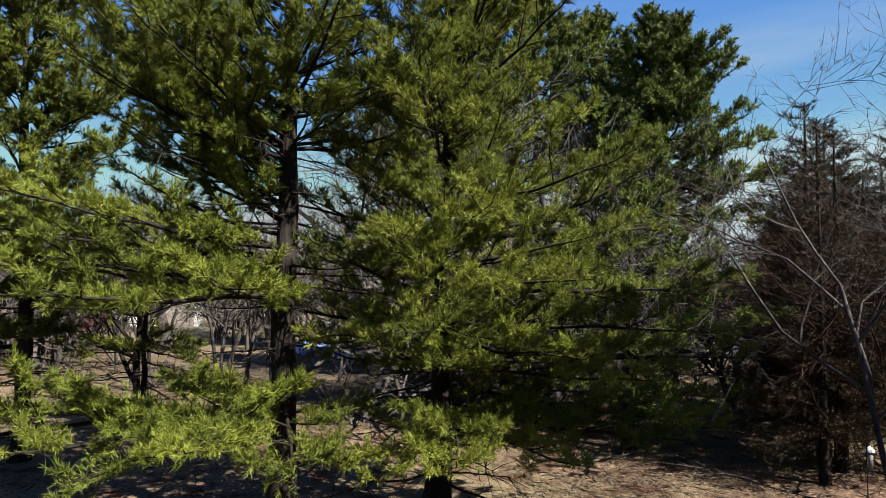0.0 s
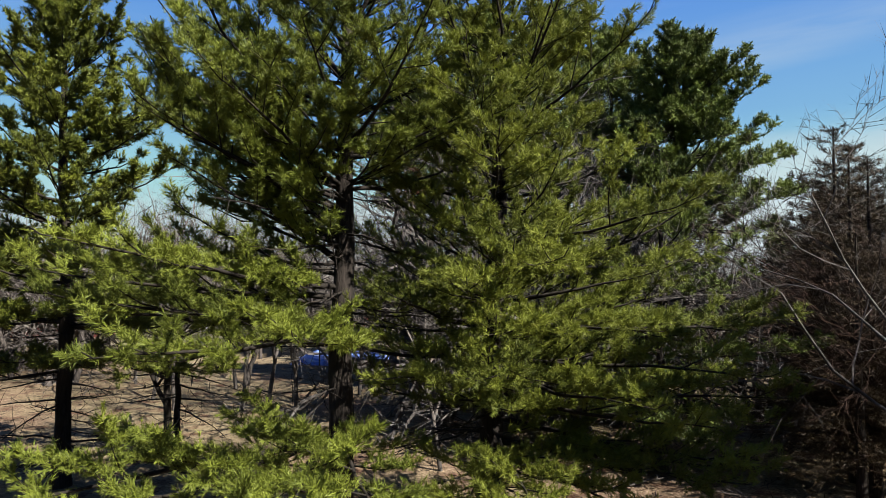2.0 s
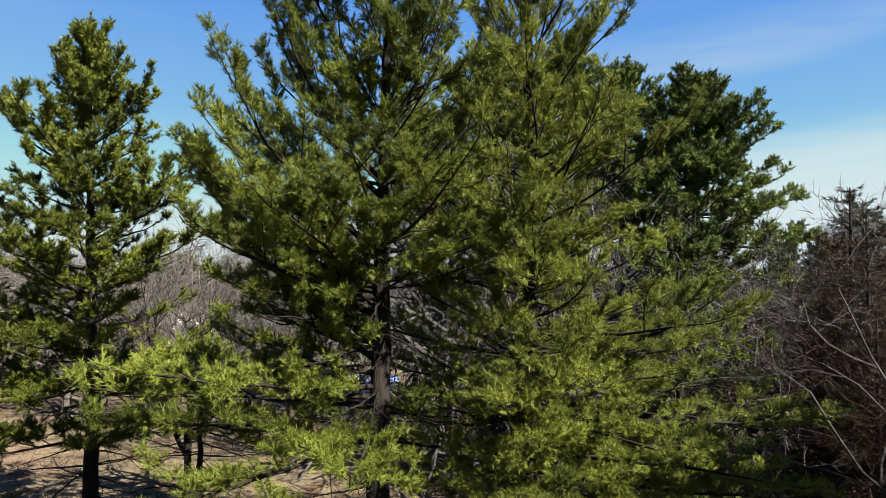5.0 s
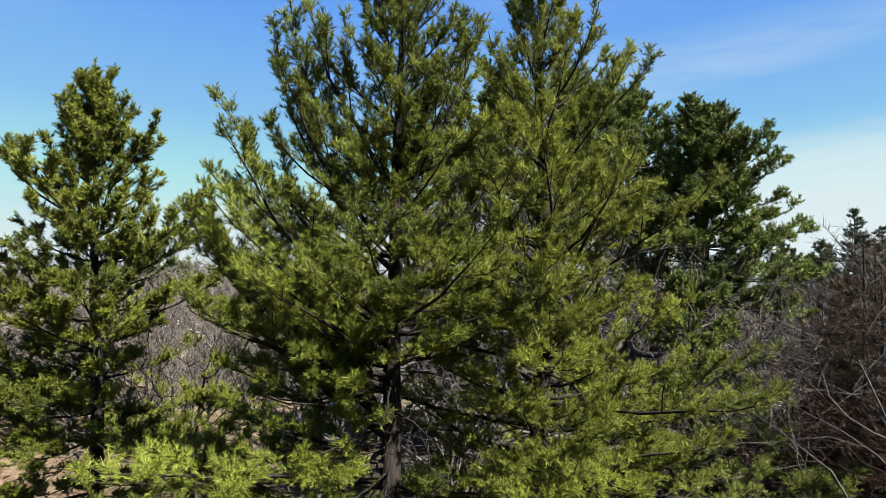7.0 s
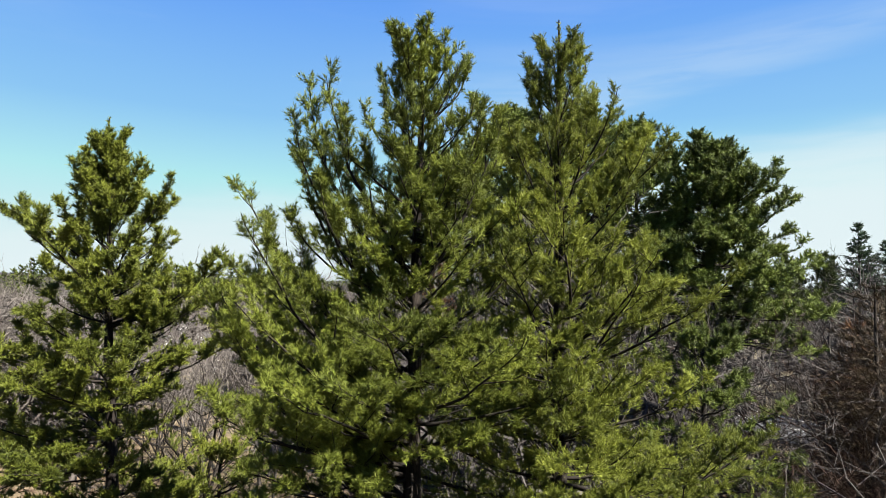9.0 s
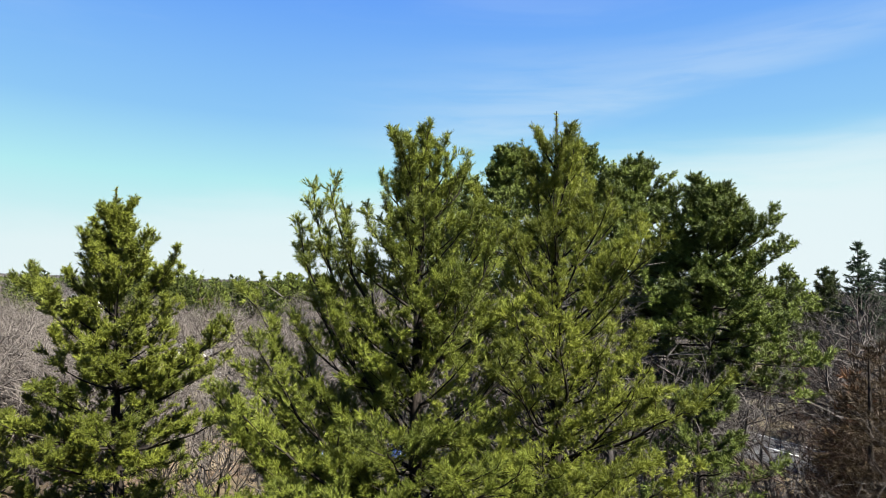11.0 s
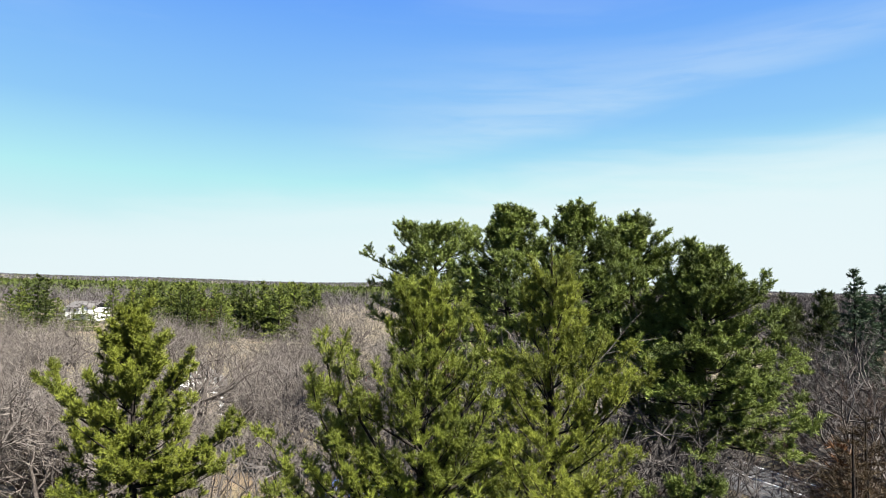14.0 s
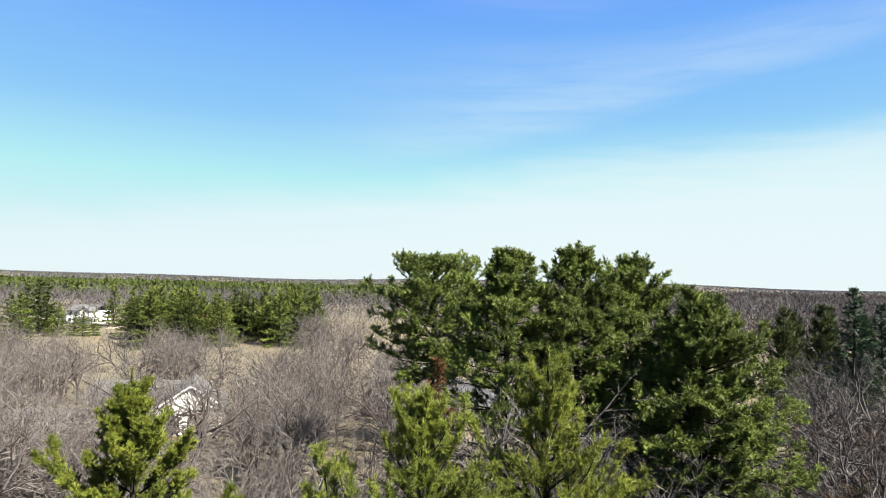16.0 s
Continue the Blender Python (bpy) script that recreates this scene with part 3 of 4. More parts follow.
def bare_tree_meshes(seed, height, girth, material, top=4, kink=0.16, rise=0.06, twig=0.0035, bole=0.35, stems=1, spread=0.25, twigs=3, round_to=2, length=(0.25, 0.6), from_end=1, bole_material=None):
    """A leafless tree: trunk and main limbs, then a crown of branches, round up to a level, and of fine tapering twigs."""
    rng = np.random.default_rng(seed)
    paths = []
    for _ in range(stems):
        d = unit(np.array([rng.normal() * spread * (stems > 1), rng.normal() * spread * (stems > 1), 1.0]))
        grow(rng, paths, np.array([rng.normal() * 0.1, rng.normal() * 0.1, 0.0]), d, height * bole, girth, 0, top, kink, rise)
    hmax = max(a[:, 2].max() for a, _, _ in paths)
    sc = height / hmax
    v, f = tubes([(a, b) for a, b, l in paths if l <= 1], 6)
    trunk = mesh_of("trunk", v * sc, f, bole_material or material, True)
    v, f = tubes([(a, b) for a, b, l in paths if 1 < l <= max(2, round_to)], 3)
    v, f = [v], [np.concatenate([f[:, [0, 1, 2]], f[:, [0, 2, 3]]])]
    # outer branches as crossed tapering slips, then fine twigs along them
    outer = [(a, b) for a, b, l in paths if l > max(2, round_to)]
    if outer:
        p0, p1 = np.array([a[0] for a, _ in outer]), np.array([a[-1] for a, _ in outer])
        mid = np.array([a[len(a) // 2] for a, _ in outer])
        w = np.maximum(np.array([b[0] for _, b in outer]), twig)[:, None] * 1.25
        side = unit(np.cross(p1 - p0, rng.normal(size=p0.shape)))
        quad = np.stack([p0 - side * w, p0 + side * w, mid + side * w * 0.6, mid - side * w * 0.6, p1], 1).reshape(-1, 3)
        k = np.arange(len(outer))[:, None] * 5
        base = sum(len(q) for q in v)
        v.append(quad)
        f.append(np.concatenate([k + [0, 1, 2], k + [0, 2, 3], k + [3, 2, 4]]) + base)
    ends = [a for a, _, l in paths if l >= top - from_end]
    pos = np.concatenate([a[1:] for a in ends])
    way = np.concatenate([np.diff(a, axis=0) for a in ends])
    tv, tf = blades(rng, pos, unit(way), rng.uniform(length[0], length[1], len(pos)), np.full(len(pos), twig * 2), twigs, 0.45)
    f.append(tf + sum(len(q) for q in v))
    v.append(tv)
    crown = mesh_of("crown", np.concatenate(v) * sc, np.concatenate(f), material)
    return trunk, crown


def bare_tree(x, y, meshes, label, turn=0.0, size=1.0, group="", name="bare_tree", tilt=0.0):
    t = thing(name, x, y, gz(x, y) - 0.05, label, "tree", group)
    t.matrix_basis = pose(x, y, gz(x, y) - 0.05, tilt, 0, turn) @ Matrix.Scale(size, 4)
    part_of("trunk", meshes[0], t)
    part_of("crown", meshes[1], t, "fine leafless branches and twigs")
    return t


WOOD = [bare_tree_meshes(100 + i, 10.0, 0.15, M_GREY, top=4, kink=0.27, rise=0.045, bole=0.40, twig=0.012, twigs=1, length=(0.2, 0.5), from_end=0, bole_material=M_BOLE) for i in range(6)]
OAK = [bare_tree_meshes(200 + i, 10.0, 0.2, M_OAK, top=4, kink=0.30, rise=0.03, bole=0.32, twig=0.0065, twigs=4, round_to=3) for i in range(3)]
POLE = [bare_tree_meshes(300 + i, 10.0, 0.12, M_GREY, top=4, kink=0.10, rise=0.10, bole=0.6, twig=0.004) for i in range(2)]
SPREAD = [bare_tree_meshes(330 + i, 10.4, 0.036, M_OAK, top=4, kink=0.22, rise=0.06, bole=0.30, twig=0.003, twigs=4, round_to=4, length=(0.12, 0.34)) for i in range(2)]
M_THICKET = surface("thicket_bark", (0.0085, 0.0045, 0.0032), (0.036, 0.0205, 0.0145), 0.9, 2.0, 12.0, 0.2, per_object=0.2)
TALL = [bare_tree_meshes(350 + i, 9.0, 0.04, M_THICKET, top=4, kink=0.26, rise=0.04, bole=0.34, stems=1, twig=0.004, twigs=4, round_to=3, length=(0.15, 0.4)) for i in range(2)]
SHRUB = [bare_tree_meshes(400 + i, 4.0, 0.035, M_BRUSH, top=3, kink=0.15, rise=0.06, bole=0.5, stems=2, spread=0.35, twig=0.005) for i in range(3)]
rng = np.random.default_rng(5)
WOODS = "bare woodland trees"


def in_way(x, y):
    """Open places with no trees: lawn, pool, road, yards."""
    if y > 36 and abs(x + 2.2 + 0.117 * y) < 1.1:
        return True
    return (y < 62 and -0.58 * y < x < -1) or (y < 30 and x < 0) or (abs(x - (40.6 - 0.4 * y)) < 6 and 30 < y < 75) or (-44 < x < -24 and 62 < y < 82) or (math.hypot(x + 11, y - 76) < 5) \
        or (y < 66 and abs(x + 38) < 8 and y > 54)


n = 0
while n < 165:
    d = rng.uniform(34, 112) if n < 125 else rng.uniform(30, 75)
    x, y = rng.uniform(-0.80, -0.05) * d - 2, d
    if in_way(x, y):
        continue
    if y > 92 and abs(x + 2.2 + 0.575 * y) < 6:
        continue
    bare_tree(x, y, WOOD[n % 6], "leafless grey-brown woodland tree", rng.uniform(0, 360), rng.uniform(0.75, 1.12), WOODS)
    n += 1
for k in range(14):
    y = rng.uniform(116, 150)
    bare_tree(-2.2 - rng.uniform(0.125, 0.215) * y, y, WOOD[k % 6], "leafless grey-brown woodland tree", 40 * k, rng.uniform(1.0, 1.2), WOODS)
for x, y, k, size in [(-8.9, 25.5, 0, 0.95), (-13.3, 27, 1, 1.0), (-15.8, 31, 0, 1.0), (-4.7, 30, 1, 1.05), (-3.2, 46, 0, 1.1), (-0.85, 17.6, 1, 0.8), (-6.5, 24.6, 0, 1.15), (-8.0, 25.4, 1, 1.05), (-11.4, 25.0, 0, 1.1), (-7.6, 28.4, 1, 1.0), (-10.6, 30.5, 1, 1.1), (-5.6, 33.0, 0, 1.1)]:
    bare_tree(x, y, POLE[k], "slim leafless tree with pale grey bark on the lawn", 70 * x, size, "slim trees on the lawn")
LAWN = [bare_tree_meshes(310 + i, 10.0, 0.15, M_GREY, top=4, kink=0.22, rise=0.05, bole=0.42, twig=0.008, twigs=1, from_end=0, bole_material=M_BOLE) for i in range(4)]
n = 0
while n < 50:
    y = rng.uniform(27, 64) if n < 22 else rng.uniform(42, 66)
    x = rng.uniform(-0.6, -0.04) * y
    if (x < -1 and abs(x + 0.176 * y) < 2.6) or abs(x + 2.2 + 0.117 * y) < 1.4 or abs(x + 1.8 + 0.41 * y) < 3.8:
        continue
    bare_tree(x, y, LAWN[n % 4], "slim leafless tree with pale grey bark on the lawn", rng.uniform(0, 360), rng.uniform(0.8, 1.12), "slim trees on the lawn")
    n += 1
for x, y, k in [(-24.4, 57.0, 0), (-27.4, 60.0, 2)]:
    bare_tree(x, y, LAWN[k], "slim leafless tree with pale grey bark on the lawn", 60 * k, 1.0, "slim trees on the lawn")
bare_tree(-18.1, 41.0, bare_tree_meshes(345, 12.0, 0.36, M_BOLE, top=4, kink=0.22, rise=0.05, bole=0.36, twig=0.009, twigs=1), "old leafless tree with a thick shaggy grey trunk", 30, 1.0, "slim trees on the lawn")
bare_tree(-9.6, 20.4, bare_tree_meshes(340, 8.5, 0.13, M_LIMB, top=4, kink=0.1, rise=0.1, bole=0.42, twig=0.004), "dark forked leafless tree with thin upright stems", 40, 1.0, "slim trees on the lawn", name="forked_tree")
n = 0
while n < 9:
    d = rng.uniform(20, 80)
    x, y = rng.uniform(0.25, 0.72) * d, d
    if in_way(x, y) or math.hypot(x - 9.4, y - 26.5) < 1.5 or 0.44 < (x + 2.2) / y < 0.60:
        continue
    bare_tree(x, y, OAK[n % 3], "gnarled leafless oak with grey bark", rng.uniform(0, 360), rng.uniform(0.7, 1.0), "bare oaks")
    n += 1
for x, y, k, size, turn in [(7.2, 23.0, 2, 0.98, 30), (13.0, 24.0, 2, 1.12, 250), (5.0, 25.6, 1, 0.9, 300), (5.6, 24.4, 2, 1.1, 80), (18.6, 27.5, 0, 1.0, 200), (2.4, 26.0, 0, 1.05, 10), (-2.2, 31.0, 1, 1.1, 60)]:
    bare_tree(x, y, OAK[k], "gnarled leafless oak with grey bark", turn, size * (1.2 if y < 28 and x < 9 else 0.98), "bare oaks")
for x, y, k, size, turn in [(6.7, 9.3, 0, 0.96, 40), (8.6, 12.0, 1, 0.98, 120)]:
    bare_tree(x, y, SPREAD[k], "leafless tree with pale curving twigs", turn, size, WOODS)
for x, y, k, size, turn in [(10.4, 15.6, 0, 1.0, 190), (11.4, 14.6, 1, 1.0, 310), (12.2, 16.8, 0, 1.05, 140), (9.4, 13.4, 1, 0.72, 60)]:
    bare_tree(x, y, TALL[k], "tall reddish-brown leafless thicket tree", turn, size * 1.05, "tall thicket trees")
for x, y, k, size, turn in [(4.0, 22.5, 1, 1.0, 220), (4.6, 27.6, 0, 1.0, 15), (8.4, 29.0, 2, 1.05, 130), (10.4, 33.5, 1, 1.1, 200), (11.6, 38.0, 0, 1.1, 160),
                            (9.6, 43.0, 2, 1.1, 230), (0.9, 25.2, 2, 1.05, 110), (-0.6, 23.6, 1, 0.95, 345), (11.0, 45.0, 1, 1.1, 190), (8.0, 40.0, 0, 1.1, 20), (3.4, 36.0, 2, 1.1, 95), (20.0, 34.0, 0, 1.25, 30), (24.6, 37.5, 1, 1.05, 150), (24.0, 55.0, 0, 1.1, 40), (27.5, 53.0, 2, 1.1, 170), (30.5, 58.0, 1, 1.2, 290), (23.0, 61.0, 2, 1.2, 75), (20.6, 57.0, 1, 1.1, 10), (24.2, 41.5, 2, 1.3, 260)]:
    bare_tree(x, y, OAK[k], "gnarled leafless oak with grey bark", turn, size * (1.2 if y < 28 and x < 9 else 0.98), "bare oaks")
HIGH_OAK = bare_tree_meshes(372, 10.0, 0.2, M_OAK, top=4, kink=0.30, rise=0.03, bole=0.56, twig=0.0065, twigs=4, round_to=3)
for x, y, size, turn in [(11.2, 24.6, 1.0, 140), (12.8, 27.4, 1.05, 20)]:
    bare_tree(x, y, HIGH_OAK, "high-crowned leafless oak with grey bark", turn, size, "bare oaks")
bare_tree(12.0, 16.4, POLE[0], "leafless tree with pale curving twigs", 120, 0.9, WOODS)
for k in range(26):
    y = rng.uniform(13, 31) if k < 19 else rng.uniform(29, 42)
    x = rng.uniform(0.60, 0.82) * y
    bare_tree(x, y, SHRUB[k % 3], "reddish-brown leafless thicket shrub", rng.uniform(0, 360), rng.uniform(0.9, 1.6) * (1 + 0.03 * (y - 13)), "thicket shrubs", name="shrub")


# ---- evergreens in the distance ----
def cone_meshes(seed, height, widest, material, whorls=18, tuft=0.5, blade=0.09, count=7, droop=-8, low=0.06, power=0.8):
    """A conifer seen from afar: a straight trunk and one crown of layered sprays."""
    rng = np.random.default_rng(seed)
    zs = np.linspace(0, height, 6)
    v, f = tubes([(np.stack([zs * 0, zs * 0, zs], -1), 0.018 * height * (1 - zs / height) + 0.02)], 7)
    trunk = mesh_of("trunk", v, f, M_BARK, True)
    pos, way = [], []
    for z in np.linspace(height * low, height * 0.985, whorls):
        u = (z / height - low) / (1 - low)
        r = widest * (1 - u) ** power + 0.12
        for az in rng.uniform(0, 2 * np.pi, max(4, int(9 * (1 - 0.5 * u)))):
            rr = r * rng.uniform(0.75, 1.1)
            e = radians(droop + 35 * u + rng.normal() * 6)
            d = np.array([math.sin(az) * math.cos(e), math.cos(az) * math.cos(e), math.sin(e)])
            m = max(2, int(rr / (tuft * 0.55)))
            for s in np.linspace(0.25, 1, m):
                for _ in range(2):
                    pos.append(np.array([0, 0, z]) + d * rr * s + rng.normal(size=3) * np.array([0.12, 0.12, 0.06]) * rr * 0.6)
                    way.append(d + np.array([0, 0, 0.15]) + rng.normal(size=3) * 0.3)
    pos.append(np.array([0, 0, height - tuft * 0.6]))
    way.append(np.array([0, 0, 1.0]))
    pos, way = np.array(pos), np.array(way)
    v, f = blades(rng, pos, way, np.full(len(pos), tuft), blade, count, 0.45)
    return trunk, mesh_of("crown", v, f, material)


def conifer(x, y, meshes, label, name, category, size=1.0, turn=0.0, group=""):
    t = thing(name, x, y, 0, label, category, group)
    t.matrix_basis = pose(x, y, gz(x, y) - 0.05, 0, 0, turn) @ Matrix.Scale(size, 4)
    part_of("trunk", meshes[0], t)
    part_of("crown", meshes[1], t)
    return t


SPRUCE = cone_meshes(31, 17.0, 3.8, M_SPRUCE, whorls=34, tuft=0.55, blade=0.12, count=8, droop=-14)
conifer(40.6, 64.5, SPRUCE, "tall dark blue-green spruce with drooping limbs", "spruce_tree", "spruce tree")
conifer(44.5, 66.0, SPRUCE, "dark blue-green spruce with drooping limbs", "spruce_tree", "spruce tree", 0.9, 80)
CEDAR = [cone_meshes(33 + i, 14.5, 3.0, M_CEDAR, whorls=26, tuft=0.6, blade=0.13, count=8, droop=20, power=0.5) for i in range(2)]
for i, (x, y, k) in enumerate([(40.5, 78, 0.97), (43.0, 80, 0.93), (45.8, 79, 1.0), (48.5, 82, 0.98), (52.0, 80, 0.9)]):
    conifer(x, y, CEDAR[i % 2], "columnar yellow-green cedar in a row", "cedar_tree", "cedar tree", k, 70 * i, "row of cedars")
BRONZE = cone_meshes(36, 7.5, 1.7, M_RUST, whorls=16, tuft=0.4, blade=0.06, droop=15, power=0.6)
for x, y, k in [(12.7, 22.4, 1.13), (14.7, 25.0, 1.0)]:
    conifer(x, y, BRONZE, "rust-brown winter-bronzed cedar among brown brush", "cedar_tree", "cedar tree", k, 50 * x, "bronzed cedars")
conifer(-2.6, 36.6, cone_meshes(37, 12.0, 1.4, M_RUST, whorls=14, tuft=0.5, blade=0.07, low=0.5), "dead pine with rust-brown needles", "dead_pine", "pine tree")
DULL = [cone_meshes(38 + i, 10.5, 2.7, M_DULL, whorls=24, tuft=0.22, blade=0.018, count=9, droop=-10, low=0.16, power=0.6) for i in range(2)]
for x, y, k, i in [(10.0, 16.8, 0.86, 0), (10.6, 18.4, 0.95, 1), (9.7, 15.6, 0.80, 0), (8.7, 14.6, 0.62, 1), (10.9, 15.2, 0.8, 0), (12.6, 20.8, 0.95, 0), (11.6, 19.8, 0.82, 1), (15.2, 21.5, 0.9, 1)]:
    conifer(x, y, DULL[i], "thin dull brown-green spruce with dead lower limbs", "spruce_tree", "spruce tree", k, 60 * x, "thin dull spruces")
M_ROW = surface("distant_pine_row", (0.014, 0.024, 0.004), (0.080, 0.096, 0.017), 0.9, 0.3, 2.0, 0, per_object=0.3)
MID = [cone_meshes(40 + i, 11.0, 3.3 + 0.4 * i, m, whorls=12, tuft=0.85, blade=0.25, count=3, droop=0, power=0.7)
       for i, m in enumerate((M_ROW, M_FARPINE, M_ROW))]
MIDRUST = cone_meshes(44, 8.0, 2.0, M_RUST, whorls=10, tuft=0.8, blade=0.2, count=6, droop=0, power=0.6)
rng = np.random.default_rng(9)
for i in range(84):
    px = rng.uniform(222, 560)
    d = rng.uniform(142, 176) + (px - 225) * 0.03
    conifer((px - 784) / 1120 * d - 2, d, MID[int(rng.integers(0, 3))], "green pine in a distant planted row", "pine_tree", "pine tree", rng.uniform(0.9, 1.3), rng.uniform(0, 360), "distant pine row")
for px, d, k, s in [(10, 165, 1, 1.0), (25, 150, 0, 1.05), (60, 175, 1, 1.35), (75, 180, 1, 1.25), (40, 190, 1, 1.2), (140, 170, 0, 0.62), (160, 172, 0, 0.6), (125, 172, 2, 0.52), (195, 205, 0, 1.2), (95, 168, 2, 0.8)]:
    conifer((px - 784) / 1120 * d - 2, d, MID[k], "green pine near a distant house", "pine_tree", "pine tree", s, px, "distant pine row")
for px, d in [(262, 150), (355, 152), (372, 153)]:
    conifer((px - 784) / 1120 * d - 2, d, MIDRUST, "rust-brown dying pine in a distant row", "pine_tree", "pine tree", 0.9, px, "distant pine row")


def far_woods(name, label, seed, count, near, far, material, height, wide, blade, per, px=(-0.85, 0.85), up=0.6, keep_off=None, low=0.0):
    """Woods too far to tell tree from tree: one joined sheet of small crowns."""
    rng = np.random.default_rng(seed)
    d = np.sqrt(rng.uniform(near ** 2, far ** 2, count))
    x = rng.uniform(px[0], px[1], count) * d
    y = d
    if keep_off:
        ok = np.array([not keep_off(a, b) for a, b in zip(x, y)])
        x, y = x[ok], y[ok]
        count = len(x)
    z = ground_height(x, y)
    h = height * rng.uniform(0.7, 1.15, count)
    c = np.stack([x, y, z], -1)[:, None] + np.stack([rng.normal(size=(count, per)) * wide, rng.normal(size=(count, per)) * wide, rng.uniform(0.0, 0.8, (count, per)) * h[:, None]], -1)
    c = c.reshape(-1, 3)
    way = np.tile([0, 0, up], (len(c), 1)) + rng.normal(size=(len(c), 3)) * 0.35
    v, f = blades(rng, c, way, np.repeat(h * 0.38, per), blade, 1, 0.3)
    ob = new(name, mesh_of(name, v, f, material))
    return tagged(ob, label, "woods", kind="stuff")


def fill_blocking_woods():
    """An unseen treeline added behind the camera: closes the yard and blocks sky fill."""
    rng = np.random.default_rng(58)
    n = 900
    a, d = rng.uniform(radians(95), radians(265), n), rng.uniform(24, 46, n)
    x, y = d * np.sin(a), d * np.cos(a)
    h = rng.uniform(10, 15, n)
    c = np.stack([x, y, ground_height(x, y)], -1)[:, None] + np.stack([rng.normal(size=(n, 60)) * 1.5, rng.normal(size=(n, 60)) * 1.5, rng.uniform(0, 0.95, (n, 60)) * h[:, None]], -1)
    c = c.reshape(-1, 3)
    v, f = blades(rng, c, rng.normal(size=c.shape) + np.array([0, 0, 0.3]), np.full(len(c), 1.2), 0.4, 1, 0.3)
    tagged(new("pine_woods", mesh_of("pine_woods", v, f, M_NEEDLE_DARK)), "unseen dark green pine treeline added to block sky fill behind the yard", "woods", kind="stuff")


fill_blocking_woods()
M_FARBARE = surface("far_bare_woods", (0.0302, 0.0274, 0.0288), (0.0706, 0.0634, 0.0634), 0.95, 0.02, 0.3, 0)
M_DUSK = surface("dusky_bare_woods", (0.0200, 0.0180, 0.0185), (0.0420, 0.0375, 0.0375), 0.95, 0.02, 0.3, 0)
# the ridge's bluish, low-contrast colours carry the haze of distance
M_RIDGE_HAZE = surface("hazy_ridge_woods", (0.0400, 0.0385, 0.0440), (0.0560, 0.0540, 0.0610), 0.95, 0.01, 0.1, 0)
far_woods("underbrush", "tangled leafless underbrush on the woodland floor", 50, 3200, 30, 170, M_GREY, 2.6, 1.3, 0.022, 18, up=0.2,
          keep_off=lambda x, y: in_way(x, y) or (x > 0 and y < 40) or (y > 92 and abs(x + 2.2 + 0.575 * y) < 7))
far_woods("underbrush", "tangled leafless underbrush beside the road", 56, 1300, 31, 75, M_BRUSH, 3.0, 0.9, 0.035, 20, px=(0.06, 0.8), up=0.6,
          keep_off=lambda x, y: abs(x - (40.6 - 0.4 * y)) < 5 or abs(x + 2.2 - 0.52 * y) < 3.2 or (y < 34 and x < 0.22 * y))
far_woods("bare_woods", "leafless purple-grey woods in the distance", 51, 3600, 190, 560, M_FARBARE, 11, 2.6, 0.22, 22)
far_woods("bare_woods", "leafless woods beyond the road", 55, 900, 86, 240, M_DUSK, 10.5, 1.8, 0.14, 26, px=(-0.02, 0.85), keep_off=lambda x, y: 36 < x < 56 and y < 84)
far_woods("bare_woods", "leafless purple-grey woods towards the horizon", 57, 3400, 300, 1250, M_DUSK, 11, 4.0, 0.5, 20, px=(0.18, 0.85), up=0.35)
far_woods("pine_woods", "dark green pine plantation in the distance", 52, 4600, 420, 1000, M_FARPINE, 12, 3.0, 2.2, 14, px=(-0.85, 0.30), up=0.3)
far_woods("ridge_woods", "woods on the far ridges, coloured bluish for haze", 53, 7000, 1150, 3800, M_RIDGE_HAZE, 9, 12.0, 3.2, 14, up=0.3)
far_woods("ridge_pine_woods", "dark pines on the far ridges", 54, 420, 1000, 2400, M_FARPINE, 12, 9.0, 5.0, 8, px=(-0.85, 0.30), up=0.2)


# ---- buildings, road, pool cover ----
M_WHITE = surface("white_siding", (0.5100, 0.5100, 0.4930), (0.6120, 0.6120, 0.5950), 0.6, 0.5, 6.0, 0.1, (0.2, 0.2, 6))
M_ROOF = surface("grey_shingles", (0.0540, 0.0518, 0.0504), (0.0936, 0.0907, 0.0878), 0.9, 0.7, 8.0, 0.4, (1, 4, 4))
M_RED = surface("red_boards", (0.0829, 0.0156, 0.0130), (0.1555, 0.0311, 0.0233), 0.8, 0.6, 7.0, 0.3, (6, 6, 0.4))
M_TAN = surface("tan_door", (0.1555, 0.1348, 0.1089), (0.2074, 0.1814, 0.1503), 0.6, 0.6, 5.0, 0.1)
M_DARK = surface("dark_glass", (0.0144, 0.0158, 0.0180), (0.0360, 0.0396, 0.0432), 0.1, 0.6, 5.0, 0)
M_WOODGREY = surface("weathered_wood", (0.1037, 0.0933, 0.0829), (0.1970, 0.1814, 0.1659), 0.9, 1.0, 8.0, 0.3, (1, 1, 4))
M_ROAD = surface("asphalt", (0.0504, 0.0504, 0.0526), (0.0864, 0.0864, 0.0886), 0.9, 0.3, 20.0, 0.3)
M_PAINT = surface("road_paint", (0.5270, 0.5270, 0.5100), (0.6800, 0.6800, 0.6630), 0.7, 1.5, 12.0, 0.1)


def box(bm, x0, x1, y0, y1, z0, z1):
    c = [bm.verts.new((x, y, z)) for z in (z0, z1) for x, y in ((x0, y0), (x1, y0), (x1, y1), (x0, y1))]
    for q in ((3, 2, 1, 0), (4, 5, 6, 7), (0, 1, 5, 4), (1, 2, 6, 5), (2, 3, 7, 6), (3, 0, 4, 7)):
        bm.faces.new([c[i] for i in q])


